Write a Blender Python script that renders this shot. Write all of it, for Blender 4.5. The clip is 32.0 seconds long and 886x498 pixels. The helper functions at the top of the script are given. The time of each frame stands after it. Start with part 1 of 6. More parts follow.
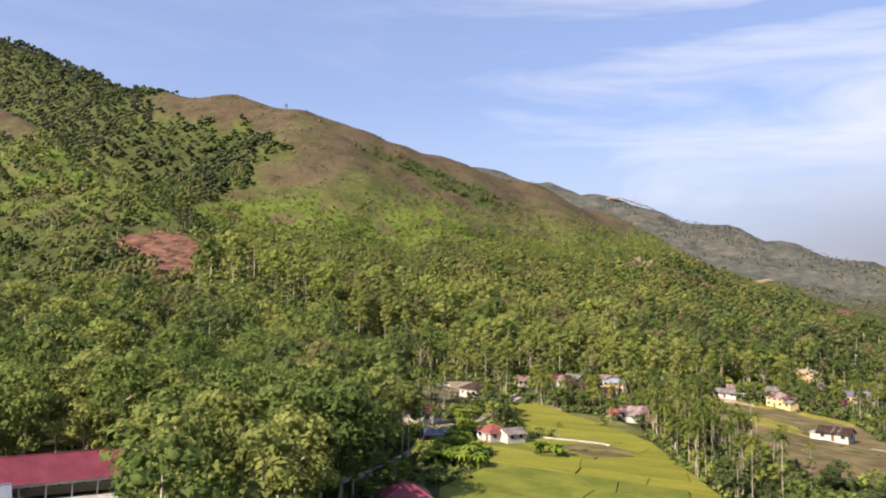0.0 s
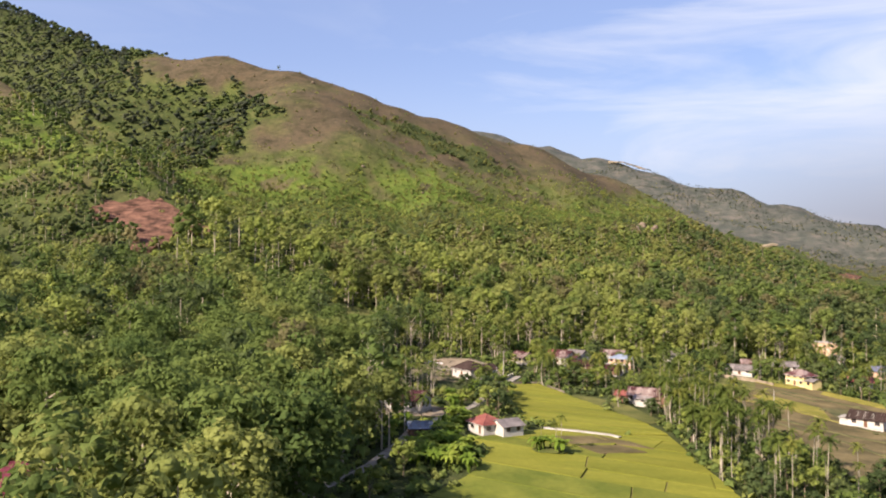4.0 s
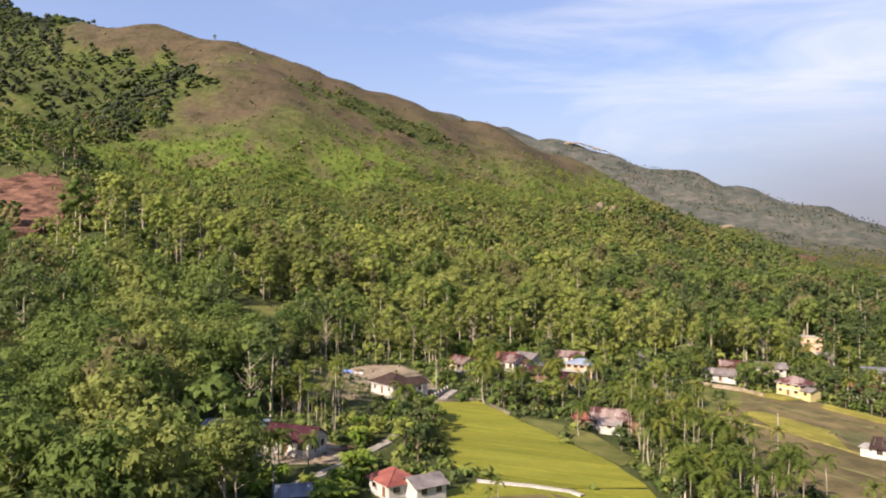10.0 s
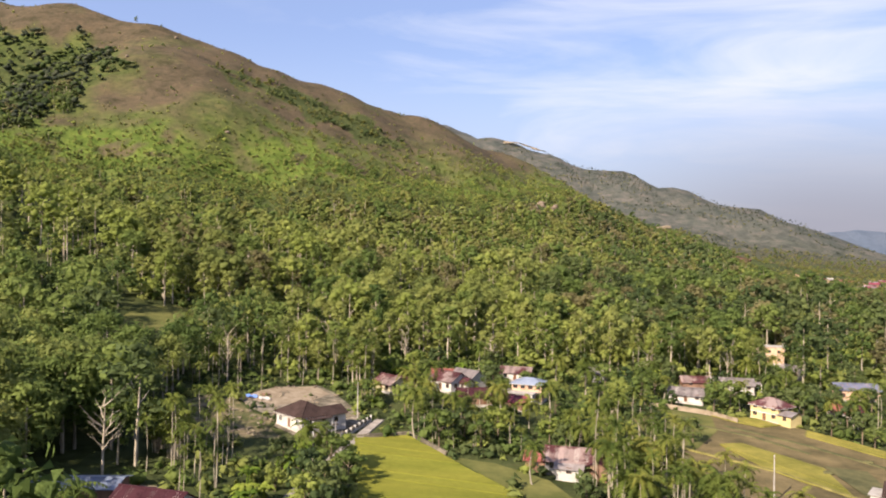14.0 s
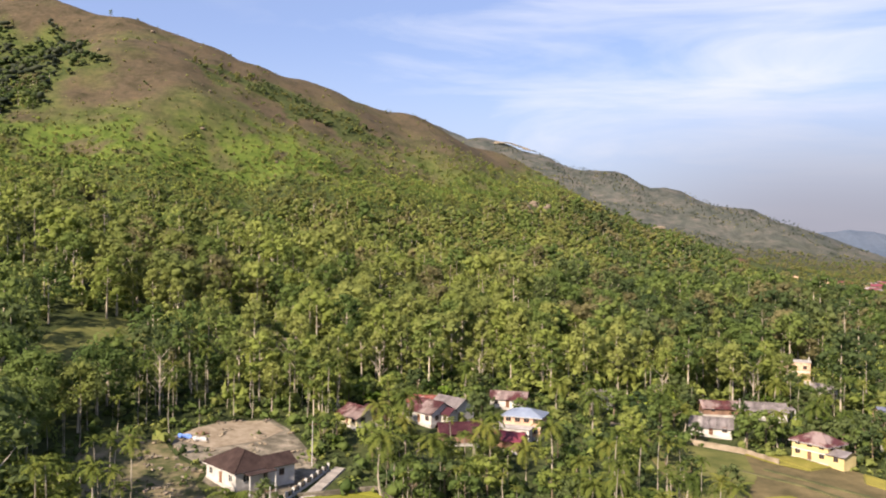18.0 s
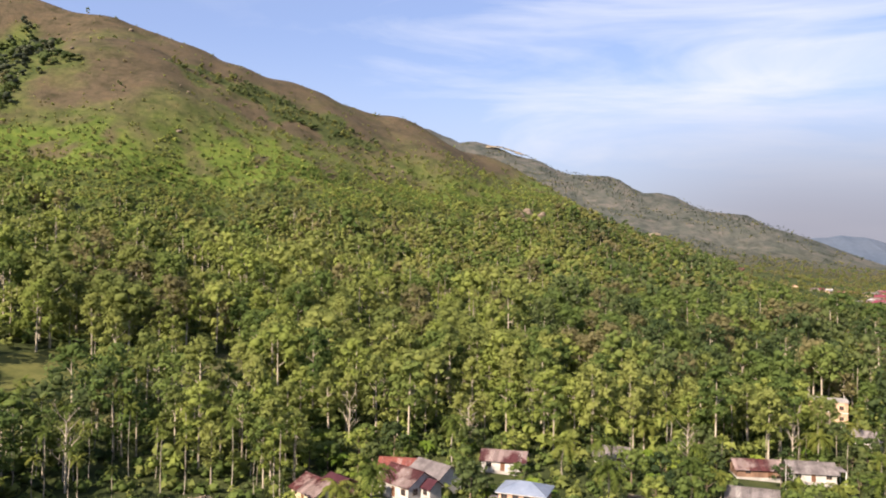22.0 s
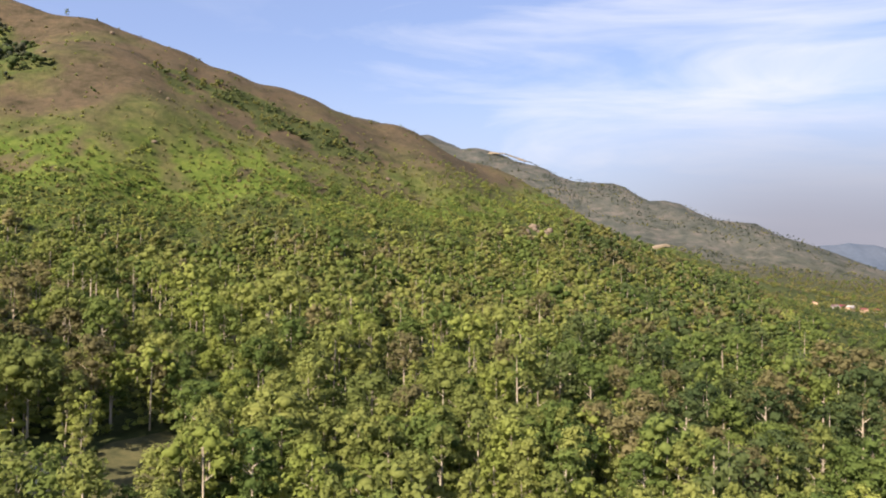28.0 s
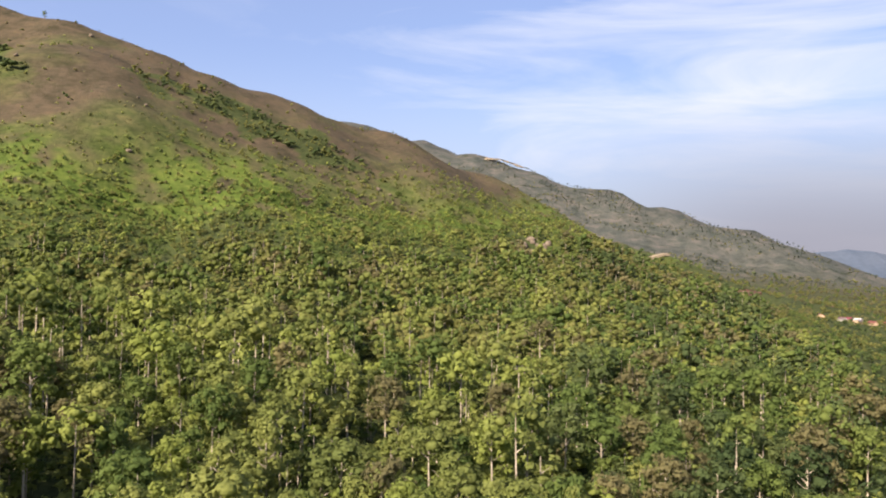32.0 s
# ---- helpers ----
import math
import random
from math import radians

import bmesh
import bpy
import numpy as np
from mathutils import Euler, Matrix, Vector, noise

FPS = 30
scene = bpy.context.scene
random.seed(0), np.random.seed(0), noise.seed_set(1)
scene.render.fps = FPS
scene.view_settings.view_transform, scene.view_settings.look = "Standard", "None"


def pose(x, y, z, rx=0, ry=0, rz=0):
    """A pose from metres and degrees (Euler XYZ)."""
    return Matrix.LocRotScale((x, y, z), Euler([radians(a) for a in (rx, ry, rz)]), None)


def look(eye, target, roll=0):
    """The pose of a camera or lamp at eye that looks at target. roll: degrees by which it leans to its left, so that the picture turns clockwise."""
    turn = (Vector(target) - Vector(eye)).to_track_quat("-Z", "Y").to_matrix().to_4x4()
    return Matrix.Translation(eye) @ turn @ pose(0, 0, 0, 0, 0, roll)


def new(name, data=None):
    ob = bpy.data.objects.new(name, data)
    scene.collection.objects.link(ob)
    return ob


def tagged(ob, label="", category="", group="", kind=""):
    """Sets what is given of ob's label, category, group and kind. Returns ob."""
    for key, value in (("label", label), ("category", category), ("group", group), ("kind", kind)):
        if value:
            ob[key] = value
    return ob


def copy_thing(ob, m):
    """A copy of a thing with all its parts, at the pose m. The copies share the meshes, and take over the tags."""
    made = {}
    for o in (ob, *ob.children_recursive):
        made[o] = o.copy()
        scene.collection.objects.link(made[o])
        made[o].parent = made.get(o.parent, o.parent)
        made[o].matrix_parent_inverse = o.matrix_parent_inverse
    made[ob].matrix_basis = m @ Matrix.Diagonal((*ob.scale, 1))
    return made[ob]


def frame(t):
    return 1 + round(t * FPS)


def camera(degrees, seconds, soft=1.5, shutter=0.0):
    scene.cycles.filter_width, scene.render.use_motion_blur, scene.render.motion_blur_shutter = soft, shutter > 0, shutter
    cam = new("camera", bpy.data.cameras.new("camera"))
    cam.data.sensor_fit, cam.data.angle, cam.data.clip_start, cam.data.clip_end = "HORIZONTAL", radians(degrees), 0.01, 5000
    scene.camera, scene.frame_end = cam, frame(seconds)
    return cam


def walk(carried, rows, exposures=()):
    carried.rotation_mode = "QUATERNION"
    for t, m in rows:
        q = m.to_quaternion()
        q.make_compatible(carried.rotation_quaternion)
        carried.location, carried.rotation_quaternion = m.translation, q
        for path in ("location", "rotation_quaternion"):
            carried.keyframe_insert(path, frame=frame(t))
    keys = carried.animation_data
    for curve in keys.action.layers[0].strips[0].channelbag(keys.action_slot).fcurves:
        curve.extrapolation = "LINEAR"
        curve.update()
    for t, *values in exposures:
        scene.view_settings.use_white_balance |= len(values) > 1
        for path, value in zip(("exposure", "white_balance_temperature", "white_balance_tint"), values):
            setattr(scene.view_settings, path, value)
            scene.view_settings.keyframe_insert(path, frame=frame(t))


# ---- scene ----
# the camera: seconds, place, heading to the right of north, tilt up and lean, in degrees
cam = camera(61.43, 32.0, soft=2.0)
ROWS = [
    (0, 0.02, -0.00, 35.64, -8.817, 4.935, 1.074),
    (0.5, 0.11, 2.67, 35.53, -10.029, 4.848, 1.081),
    (1, 0.16, 5.42, 35.54, -10.565, 4.575, 1.070),
    (1.5, 0.14, 8.33, 35.72, -10.606, 4.171, 1.051),
    (2, 0.06, 11.41, 36.03, -10.472, 3.762, 1.013),
    (2.5, -0.03, 14.66, 36.44, -10.451, 3.339, 0.945),
    (4.5, -0.57, 31.08, 38.99, -6.615, 2.052, 0.686),
    (5, -0.44, 35.63, 39.31, -3.544, 1.908, 0.591),
    (5.5, -0.28, 40.21, 39.58, -1.909, 1.763, 0.525),
    (6, -0.03, 44.81, 39.78, -0.913, 1.619, 0.447),
    (6.5, 0.29, 49.44, 39.92, -0.266, 1.480, 0.473),
    (7, 0.68, 54.08, 40.00, 0.220, 1.410, 0.428),
    (7.5, 1.16, 58.78, 40.11, 0.648, 1.321, 0.405),
    (8, 1.70, 63.57, 40.20, 0.931, 1.252, 0.337),
    (8.5, 2.23, 68.54, 40.37, 1.193, 1.173, 0.326),
    (9, 2.60, 73.62, 40.57, -1.045, 1.115, 0.330),
    (9.5, 2.80, 78.70, 40.76, -3.796, 1.004, 0.429),
    (10, 2.80, 83.74, 40.99, -5.554, 0.930, 0.505),
    (10.5, 2.73, 88.70, 41.20, -6.797, 0.875, 0.621),
    (11, 2.54, 93.54, 41.36, -7.828, 0.828, 0.827),
    (11.5, 2.32, 98.23, 41.42, -7.100, 0.818, 0.936),
    (12, 2.13, 102.81, 41.42, -5.080, 0.841, 0.996),
    (12.5, 2.06, 107.43, 41.44, -2.900, 0.873, 1.089),
    (13, 2.17, 112.13, 41.56, -1.732, 0.906, 0.984),
    (13.5, 2.40, 116.85, 41.77, -1.195, 0.903, 0.953),
    (14, 2.67, 121.54, 42.06, -0.837, 0.893, 0.886),
    (14.5, 2.96, 126.17, 42.32, -0.584, 0.889, 0.840),
    (15, 3.24, 130.75, 42.57, -0.403, 0.877, 0.827),
    (15.5, 3.51, 135.28, 42.84, -0.241, 0.871, 0.802),
    (17.5, 4.93, 153.48, 43.59, -0.163, 0.993, 0.702),
    (18, 5.28, 157.79, 43.55, -0.150, 0.991, 0.692),
    (18.5, 5.60, 162.34, 43.82, -0.186, 1.067, 0.731),
    (19, 5.90, 166.79, 44.18, -0.220, 1.083, 0.771),
    (19.5, 6.13, 171.15, 44.91, -0.111, 1.121, 0.763),
    (20, 6.35, 175.46, 45.88, 0.050, 1.180, 0.820),
    (20.5, 6.58, 179.76, 46.95, 0.173, 1.215, 0.802),
    (21, 6.89, 184.04, 47.99, 0.267, 1.212, 0.828),
    (21.5, 7.16, 188.39, 49.10, 0.381, 1.269, 0.823),
    (22, 7.32, 192.72, 50.13, 0.476, 1.275, 0.833),
    (22.5, 7.48, 197.13, 51.25, 0.504, 1.298, 0.827),
    (23, 7.66, 201.69, 52.55, 0.450, 1.342, 0.844),
    (23.5, 7.91, 206.24, 53.86, 0.397, 1.361, 0.859),
    (24, 8.19, 210.80, 55.13, 0.475, 1.391, 0.855),
    (24.5, 8.45, 215.35, 56.34, 0.498, 1.417, 0.887),
    (25, 8.69, 219.90, 57.48, 0.463, 1.454, 0.878),
    (25.5, 8.93, 224.48, 58.59, 0.426, 1.489, 0.880),
    (27.5, 10.04, 242.87, 63.22, 0.291, 1.642, 0.888),
    (28, 10.44, 247.35, 64.47, 0.289, 1.659, 0.878),
    (28.5, 10.86, 251.81, 65.71, 0.325, 1.710, 0.860),
    (29, 11.27, 256.24, 66.90, 0.358, 1.745, 0.891),
    (29.5, 11.67, 260.67, 68.06, 0.383, 1.818, 0.894),
    (30, 12.04, 265.08, 69.22, 0.460, 1.883, 0.878),
    (30.5, 12.37, 269.47, 70.36, 0.497, 1.933, 0.872),
    (31, 12.70, 273.83, 71.54, 0.512, 1.980, 0.879),
    (31.5, 13.01, 278.17, 72.74, 0.549, 1.989, 0.876),
    (32, 13.34, 282.50, 73.96, 0.573, 2.024, 0.875),
]


def heading(x, y, z, turn, tilt, lean):
    a, b = radians(turn), radians(tilt)
    ahead = Vector((math.sin(a) * math.cos(b), math.cos(a) * math.cos(b), math.sin(b)))
    return look((x, y, z), Vector((x, y, z)) + 100 * ahead, lean)


walk(cam, [(t, heading(*row)) for t, *row in ROWS], ((0, 1.22, 6900, 17), (10.4, 1.22, 6900, 17), (11.4, 1.34, 6950, 15), (12.3, 1.34, 6950, 15), (13.4, 1.25, 6900, 17), (32, 1.25, 6900, 17)))
# ---- end of walk ----

# ---- light ----
world = bpy.data.worlds.new("sky")
scene.world = world
world.use_nodes = True
SUN_RISE, SUN_TURN = radians(34), radians(-143)
sun_way = Vector((math.sin(SUN_TURN) * math.cos(SUN_RISE), math.cos(SUN_TURN) * math.cos(SUN_RISE), math.sin(SUN_RISE)))


def build_sky():
    nt = world.node_tree
    n, l = nt.nodes, nt.links
    n.clear()
    sky = n.new("ShaderNodeTexSky")
    sky.sky_type, sky.sun_disc, sky.sun_elevation, sky.sun_rotation = "NISHITA", False, SUN_RISE, SUN_TURN
    sky.air_density, sky.dust_density, sky.ozone_density = 1.0, 2.4, 4.5
    co = n.new("ShaderNodeTexCoord")
    sep = n.new("ShaderNodeSeparateXYZ")
    l.new(co.outputs["Generated"], sep.inputs[0])
    stretch = n.new("ShaderNodeMapping")
    stretch.inputs["Scale"].default_value = (1.6, 1.6, 9.0)
    stretch.inputs["Rotation"].default_value = (0.0, 0.16, 0.0)
    l.new(co.outputs["Generated"], stretch.inputs[0])
    wisps = n.new("ShaderNodeTexNoise")
    wisps.inputs["Scale"].default_value, wisps.inputs["Detail"].default_value, wisps.inputs["Roughness"].default_value = 1.7, 6.0, 0.55
    wisps.inputs["Distortion"].default_value = 0.6
    l.new(stretch.outputs[0], wisps.inputs["Vector"])
    veil = n.new("ShaderNodeMapRange")
    veil.inputs[1].default_value, veil.inputs[2].default_value, veil.inputs[3].default_value, veil.inputs[4].default_value = 0.45, 0.74, 0.0, 0.8
    l.new(wisps.outputs[0], veil.inputs[0])
    side = n.new("ShaderNodeMapRange")
    side.interpolation_type = "SMOOTHSTEP"
    side.inputs[1].default_value, side.inputs[2].default_value, side.inputs[3].default_value, side.inputs[4].default_value = -0.32, 0.12, 0.15, 1.0
    l.new(sep.outputs["X"], side.inputs[0])
    thin = n.new("ShaderNodeMath")
    thin.operation = "MULTIPLY"
    l.new(veil.outputs[0], thin.inputs[0])
    l.new(side.outputs[0], thin.inputs[1])

    def blend(fac, a, colour):
        m = n.new("ShaderNodeMix")
        m.data_type = "RGBA"
        if isinstance(fac, float):
            m.inputs[0].default_value = fac
        else:
            l.new(fac, m.inputs[0])
        l.new(a, m.inputs[6])
        m.inputs[7].default_value = (*colour, 1)
        return m.outputs[2]

    def band(z0, z1, most):
        r = n.new("ShaderNodeMapRange")
        r.interpolation_type = "SMOOTHSTEP"
        r.inputs[1].default_value, r.inputs[2].default_value, r.inputs[3].default_value, r.inputs[4].default_value = z0, z1, most, 0.0
        l.new(sep.outputs["Z"], r.inputs[0])
        return r.outputs[0]

    haze = n.new("ShaderNodeMath")
    haze.operation = "MULTIPLY"
    valley = n.new("ShaderNodeMapRange")
    valley.interpolation_type = "SMOOTHSTEP"
    valley.inputs[1].default_value, valley.inputs[2].default_value, valley.inputs[3].default_value, valley.inputs[4].default_value = 0.05, 0.45, 0.25, 1.0
    l.new(sep.outputs["X"], valley.inputs[0])
    l.new(valley.outputs[0], haze.inputs[0])
    l.new(band(0.04, 0.24, 0.9), haze.inputs[1])
    c = blend(0.34, sky.outputs[0], (2.4, 3.0, 5.2))
    c = blend(band(0.08, 0.30, 0.5), c, (3.4, 3.95, 4.75))
    c = blend(thin.outputs[0], c, (4.3, 4.7, 5.3))
    c = blend(haze.outputs[0], c, (1.75, 1.85, 2.25))
    back = n.new("ShaderNodeBackground")
    back.inputs[1].default_value = 0.09
    l.new(c, back.inputs[0])
    out = n.new("ShaderNodeOutputWorld")
    l.new(back.outputs[0], out.inputs[0])


build_sky()
sun_data = bpy.data.lights.new("sun", "SUN")
sun_data.energy, sun_data.angle, sun_data.color = 6.0, radians(0.6), (1.0, 0.88, 0.70)
sun = new("sun", sun_data)
sun.matrix_world = look(sun_way * 300, (0, 0, 0))


# ---- materials ----
def material(name, rough=0.8, metal=0.0):
    m = bpy.data.materials.new(name)
    m.use_nodes = True
    b = m.node_tree.nodes["Principled BSDF"]
    b.inputs["Roughness"].default_value, b.inputs["Metallic"].default_value = rough, metal
    return m, m.node_tree.nodes, m.node_tree.links, b


def ramp(nodes, links, source, stops):
    r = nodes.new("ShaderNodeValToRGB")
    e = r.color_ramp.elements
    while len(e) < len(stops):
        e.new(0.5)
    for k, (at, c) in enumerate(stops):
        e[k].position, e[k].color = at, (*c, 1)
    links.new(source, r.inputs[0])
    return r.outputs[0]


def noise_at(nodes, links, scale, detail=4.0, rough=0.55, stretch=None, world_space=True):
    """Noise over the place's own metres: scale is features per metre."""
    t = nodes.new("ShaderNodeTexNoise")
    t.inputs["Scale"].default_value, t.inputs["Detail"].default_value, t.inputs["Roughness"].default_value = scale, detail, rough
    g = nodes.new("ShaderNodeNewGeometry") if world_space else nodes.new("ShaderNodeTexCoord")
    src = g.outputs["Position"] if world_space else g.outputs["Object"]
    if stretch:
        mp = nodes.new("ShaderNodeMapping")
        mp.inputs["Scale"].default_value = stretch
        links.new(src, mp.inputs[0])
        src = mp.outputs[0]
    links.new(src, t.inputs["Vector"])
    return t.outputs[0]


def mixed(nodes, links, fac, a, b, how="MIX"):
    m = nodes.new("ShaderNodeMix")
    m.data_type, m.blend_type = "RGBA", how
    for k, v in ((0, fac), (6, a), (7, b)):
        if isinstance(v, (int, float)):
            m.inputs[k].default_value = v
        elif isinstance(v, tuple):
            m.inputs[k].default_value = (*v, 1)
        else:
            links.new(v, m.inputs[k])
    return m.outputs[2]


def bumped(nodes, links, b, height, strength, distance):
    k = nodes.new("ShaderNodeBump")
    k.inputs["Strength"].default_value, k.inputs["Distance"].default_value = strength, distance
    links.new(height, k.inputs["Height"])
    links.new(k.outputs[0], b.inputs["Normal"])


def leaf_material(name, dark, mid, light, patch=0.03, glow=0.5):
    """Foliage: colour varies from patch to patch, from plant to plant and from leaf clump to leaf clump."""
    m, n, l, b = material(name, 0.62)
    geo, info, tone = n.new("ShaderNodeNewGeometry"), n.new("ShaderNodeObjectInfo"), n.new("ShaderNodeAttribute")
    tone.attribute_name = "tone"

    def sum_of(a, ka, c):
        q = n.new("ShaderNodeMath")
        q.operation = "MULTIPLY_ADD"
        l.new(a, q.inputs[0])
        q.inputs[1].default_value = ka
        if isinstance(c, float):
            q.inputs[2].default_value = c
        else:
            l.new(c, q.inputs[2])
        return q.outputs[0]

    own = n.new("ShaderNodeMath")
    own.operation = "FRACT"
    l.new(sum_of(tone.outputs["Fac"], 1.0, info.outputs["Random"]), own.inputs[0])
    v = sum_of(own.outputs[0], 0.54, 0.0)
    v = sum_of(geo.outputs["Random Per Island"], 0.16, v)
    wide = n.new("ShaderNodeMapRange")
    wide.inputs[1].default_value, wide.inputs[2].default_value, wide.inputs[3].default_value, wide.inputs[4].default_value = 0.3, 0.7, 0.0, 0.34
    l.new(noise_at(n, l, patch, 2.0), wide.inputs[0])
    v = sum_of(wide.outputs[0], 1.0, v)
    c = ramp(n, l, v, ((0.12, dark), (0.5, mid), (0.9, light)))
    l.new(c, b.inputs["Base Color"])
    b.inputs["Specular IOR Level"].default_value = 0.06
    bumped(n, l, b, noise_at(n, l, 1.5, 3.0, 0.6), 0.8, 0.5)
    tr = n.new("ShaderNodeBsdfTranslucent")
    l.new(c, tr.inputs[0])
    mx = n.new("ShaderNodeMixShader")
    mx.inputs[0].default_value = glow
    l.new(b.outputs[0], mx.inputs[1])
    l.new(tr.outputs[0], mx.inputs[2])
    l.new(mx.outputs[0], n["Material Output"].inputs[0])
    return m


def bark_material(name, dark, light):
    m, n, l, b = material(name, 0.9)
    c = ramp(n, l, noise_at(n, l, 1.2, 5.0, 0.6, (1, 1, 0.25)), ((0.3, dark), (0.7, light)))
    l.new(c, b.inputs["Base Color"])
    bumped(n, l, b, noise_at(n, l, 6.0), 0.4, 0.03)
    return m


def plain_material(name, a, b2, scale=0.6, rough=0.85, metal=0.0, relief=0.0, spread=(0.35, 0.65), vary=0.0, stretch=None):
    """A weathered surface that wanders between two colours, with fine grain."""
    m, n, l, b = material(name, rough, metal)
    b.inputs["Specular IOR Level"].default_value = 0.1 if rough > 0.84 else 0.4
    c = ramp(n, l, noise_at(n, l, scale, 6.0, 0.62, stretch), ((spread[0], a), (spread[1], b2)))
    g = noise_at(n, l, scale * 9, 3.0)
    c = mixed(n, l, 0.35, c, ramp(n, l, g, ((0.3, (0.55, 0.55, 0.55)), (0.7, (1, 1, 1)))), "MULTIPLY")
    if vary:
        info = n.new("ShaderNodeObjectInfo")
        c = mixed(n, l, vary, c, ramp(n, l, info.outputs["Random"], ((0.0, (0.35, 0.33, 0.33)), (1.0, (1, 1, 1)))), "MULTIPLY")
    l.new(c, b.inputs["Base Color"])
    if relief:
        bumped(n, l, b, g, 0.5, relief)
    return m


def ground_material():
    m, n, l, b = material("ground", 0.95)
    b.inputs["Specular IOR Level"].default_value = 0.08
    # the bare attribute weighs the far hill's painted haze
    dry, lush, bare = n.new("ShaderNodeAttribute"), n.new("ShaderNodeAttribute"), n.new("ShaderNodeAttribute")
    dry.attribute_name, lush.attribute_name, bare.attribute_name = "dry", "lush", "bare"
    big, fine = noise_at(n, l, 0.012, 6.0, 0.6), noise_at(n, l, 0.16, 6.0, 0.7)
    floor_c = ramp(n, l, fine, ((0.3, (0.024, 0.034, 0.013)), (0.6, (0.048, 0.060, 0.022)), (0.8, (0.085, 0.078, 0.038))))
    lush_c = ramp(n, l, fine, ((0.3, (0.032, 0.056, 0.011)), (0.5, (0.062, 0.094, 0.018)), (0.72, (0.104, 0.130, 0.030))))
    dry_c = ramp(n, l, fine, ((0.28, (0.032, 0.033, 0.019)), (0.5, (0.060, 0.048, 0.032)), (0.75, (0.082, 0.064, 0.044))))
    green = n.new("ShaderNodeMath")
    green.operation = "MULTIPLY_ADD"
    l.new(big, green.inputs[0])
    green.inputs[1].default_value, green.inputs[2].default_value = 1.6, -0.8
    shift = n.new("ShaderNodeMath")
    shift.operation, shift.use_clamp = "ADD", True
    l.new(dry.outputs["Fac"], shift.inputs[0])
    l.new(green.outputs[0], shift.inputs[1])
    gate = n.new("ShaderNodeMath")
    gate.operation, gate.use_clamp = "MULTIPLY", True
    l.new(shift.outputs[0], gate.inputs[0])
    soft = n.new("ShaderNodeMath")
    soft.operation, soft.use_clamp = "MULTIPLY", True
    l.new(dry.outputs["Fac"], soft.inputs[0])
    soft.inputs[1].default_value = 2.5
    l.new(soft.outputs[0], gate.inputs[1])
    c = mixed(n, l, lush.outputs["Fac"], floor_c, lush_c)
    c = mixed(n, l, gate.outputs[0], c, dry_c)
    # distance haze of the far hill, painted as a blue-grey base colour
    far_haze = ramp(n, l, noise_at(n, l, 0.02, 6.0, 0.65), ((0.36, (0.038, 0.048, 0.050)), (0.5, (0.062, 0.068, 0.068)), (0.66, (0.100, 0.096, 0.092))))
    c = mixed(n, l, bare.outputs["Fac"], c, far_haze)
    tuft = ramp(n, l, noise_at(n, l, 0.035, 7.0, 0.72), ((0.36, (0.45, 0.52, 0.42)), (0.5, (0.95, 0.95, 0.95)), (0.66, (1.2, 1.12, 1.05))))
    c = mixed(n, l, 0.8, c, tuft, "MULTIPLY")
    l.new(c, b.inputs["Base Color"])
    bumped(n, l, b, noise_at(n, l, 0.35, 5.0, 0.7), 0.9, 1.2)
    return m


GROUND = ground_material()
LEAF_DEEP = leaf_material("deep_green_leaves", (0.060, 0.098, 0.030), (0.102, 0.146, 0.042), (0.152, 0.196, 0.056))
LEAF_WOOD = leaf_material("woodland_leaves", (0.112, 0.142, 0.045), (0.170, 0.202, 0.060), (0.236, 0.262, 0.080))
LEAF_LIGHT = leaf_material("young_yellow_green_leaves", (0.148, 0.192, 0.048), (0.200, 0.244, 0.062), (0.262, 0.300, 0.084))
LEAF_DULL = leaf_material("dull_olive_leaves", (0.108, 0.104, 0.052), (0.152, 0.142, 0.068), (0.205, 0.186, 0.090))
LEAF_SCRUB = leaf_material("scrub_leaves", (0.104, 0.118, 0.039), (0.148, 0.158, 0.052), (0.196, 0.198, 0.068))
LEAF_DARK = leaf_material("dark_green_leaves", (0.038, 0.064, 0.027), (0.072, 0.102, 0.040), (0.120, 0.150, 0.056))
# high forest: distance haze and mountain shade are mixed into this grey-green
LEAF_HAZED = leaf_material("hazed_high_forest_leaves", (0.036, 0.050, 0.036), (0.058, 0.073, 0.049), (0.090, 0.102, 0.066))
LEAF_PALM = leaf_material("palm_fronds", (0.050, 0.080, 0.020), (0.100, 0.132, 0.030), (0.190, 0.200, 0.046), 0.12)
LEAF_BANANA = leaf_material("banana_leaves", (0.070, 0.125, 0.020), (0.145, 0.220, 0.034), (0.260, 0.315, 0.060), 0.2)
BARK = bark_material("pale_bark", (0.17, 0.145, 0.11), (0.38, 0.335, 0.27))
PALM_BARK = bark_material("grey_palm_bark", (0.13, 0.115, 0.09), (0.30, 0.27, 0.22))
BARK_DARK = bark_material("brown_bark", (0.06, 0.045, 0.03), (0.17, 0.13, 0.09))


def ridge(x, y, crest, power):
    """Height given by a mountain crest of points x, y, height, reach, that falls away to both sides."""
    best = np.zeros_like(x)
    for (ax, ay, az, ar), (bx, by, bz, br) in zip(crest, crest[1:]):
        ux, uy = bx - ax, by - ay
        s = np.clip(((x - ax) * ux + (y - ay) * uy) / (ux * ux + uy * uy), 0, 1)
        d = np.hypot(x - ax - s * ux, y - ay - s * uy)
        best = np.maximum(best, (az + s * (bz - az)) * np.exp(-(d / (ar + s * (br - ar))) ** power))
    return best


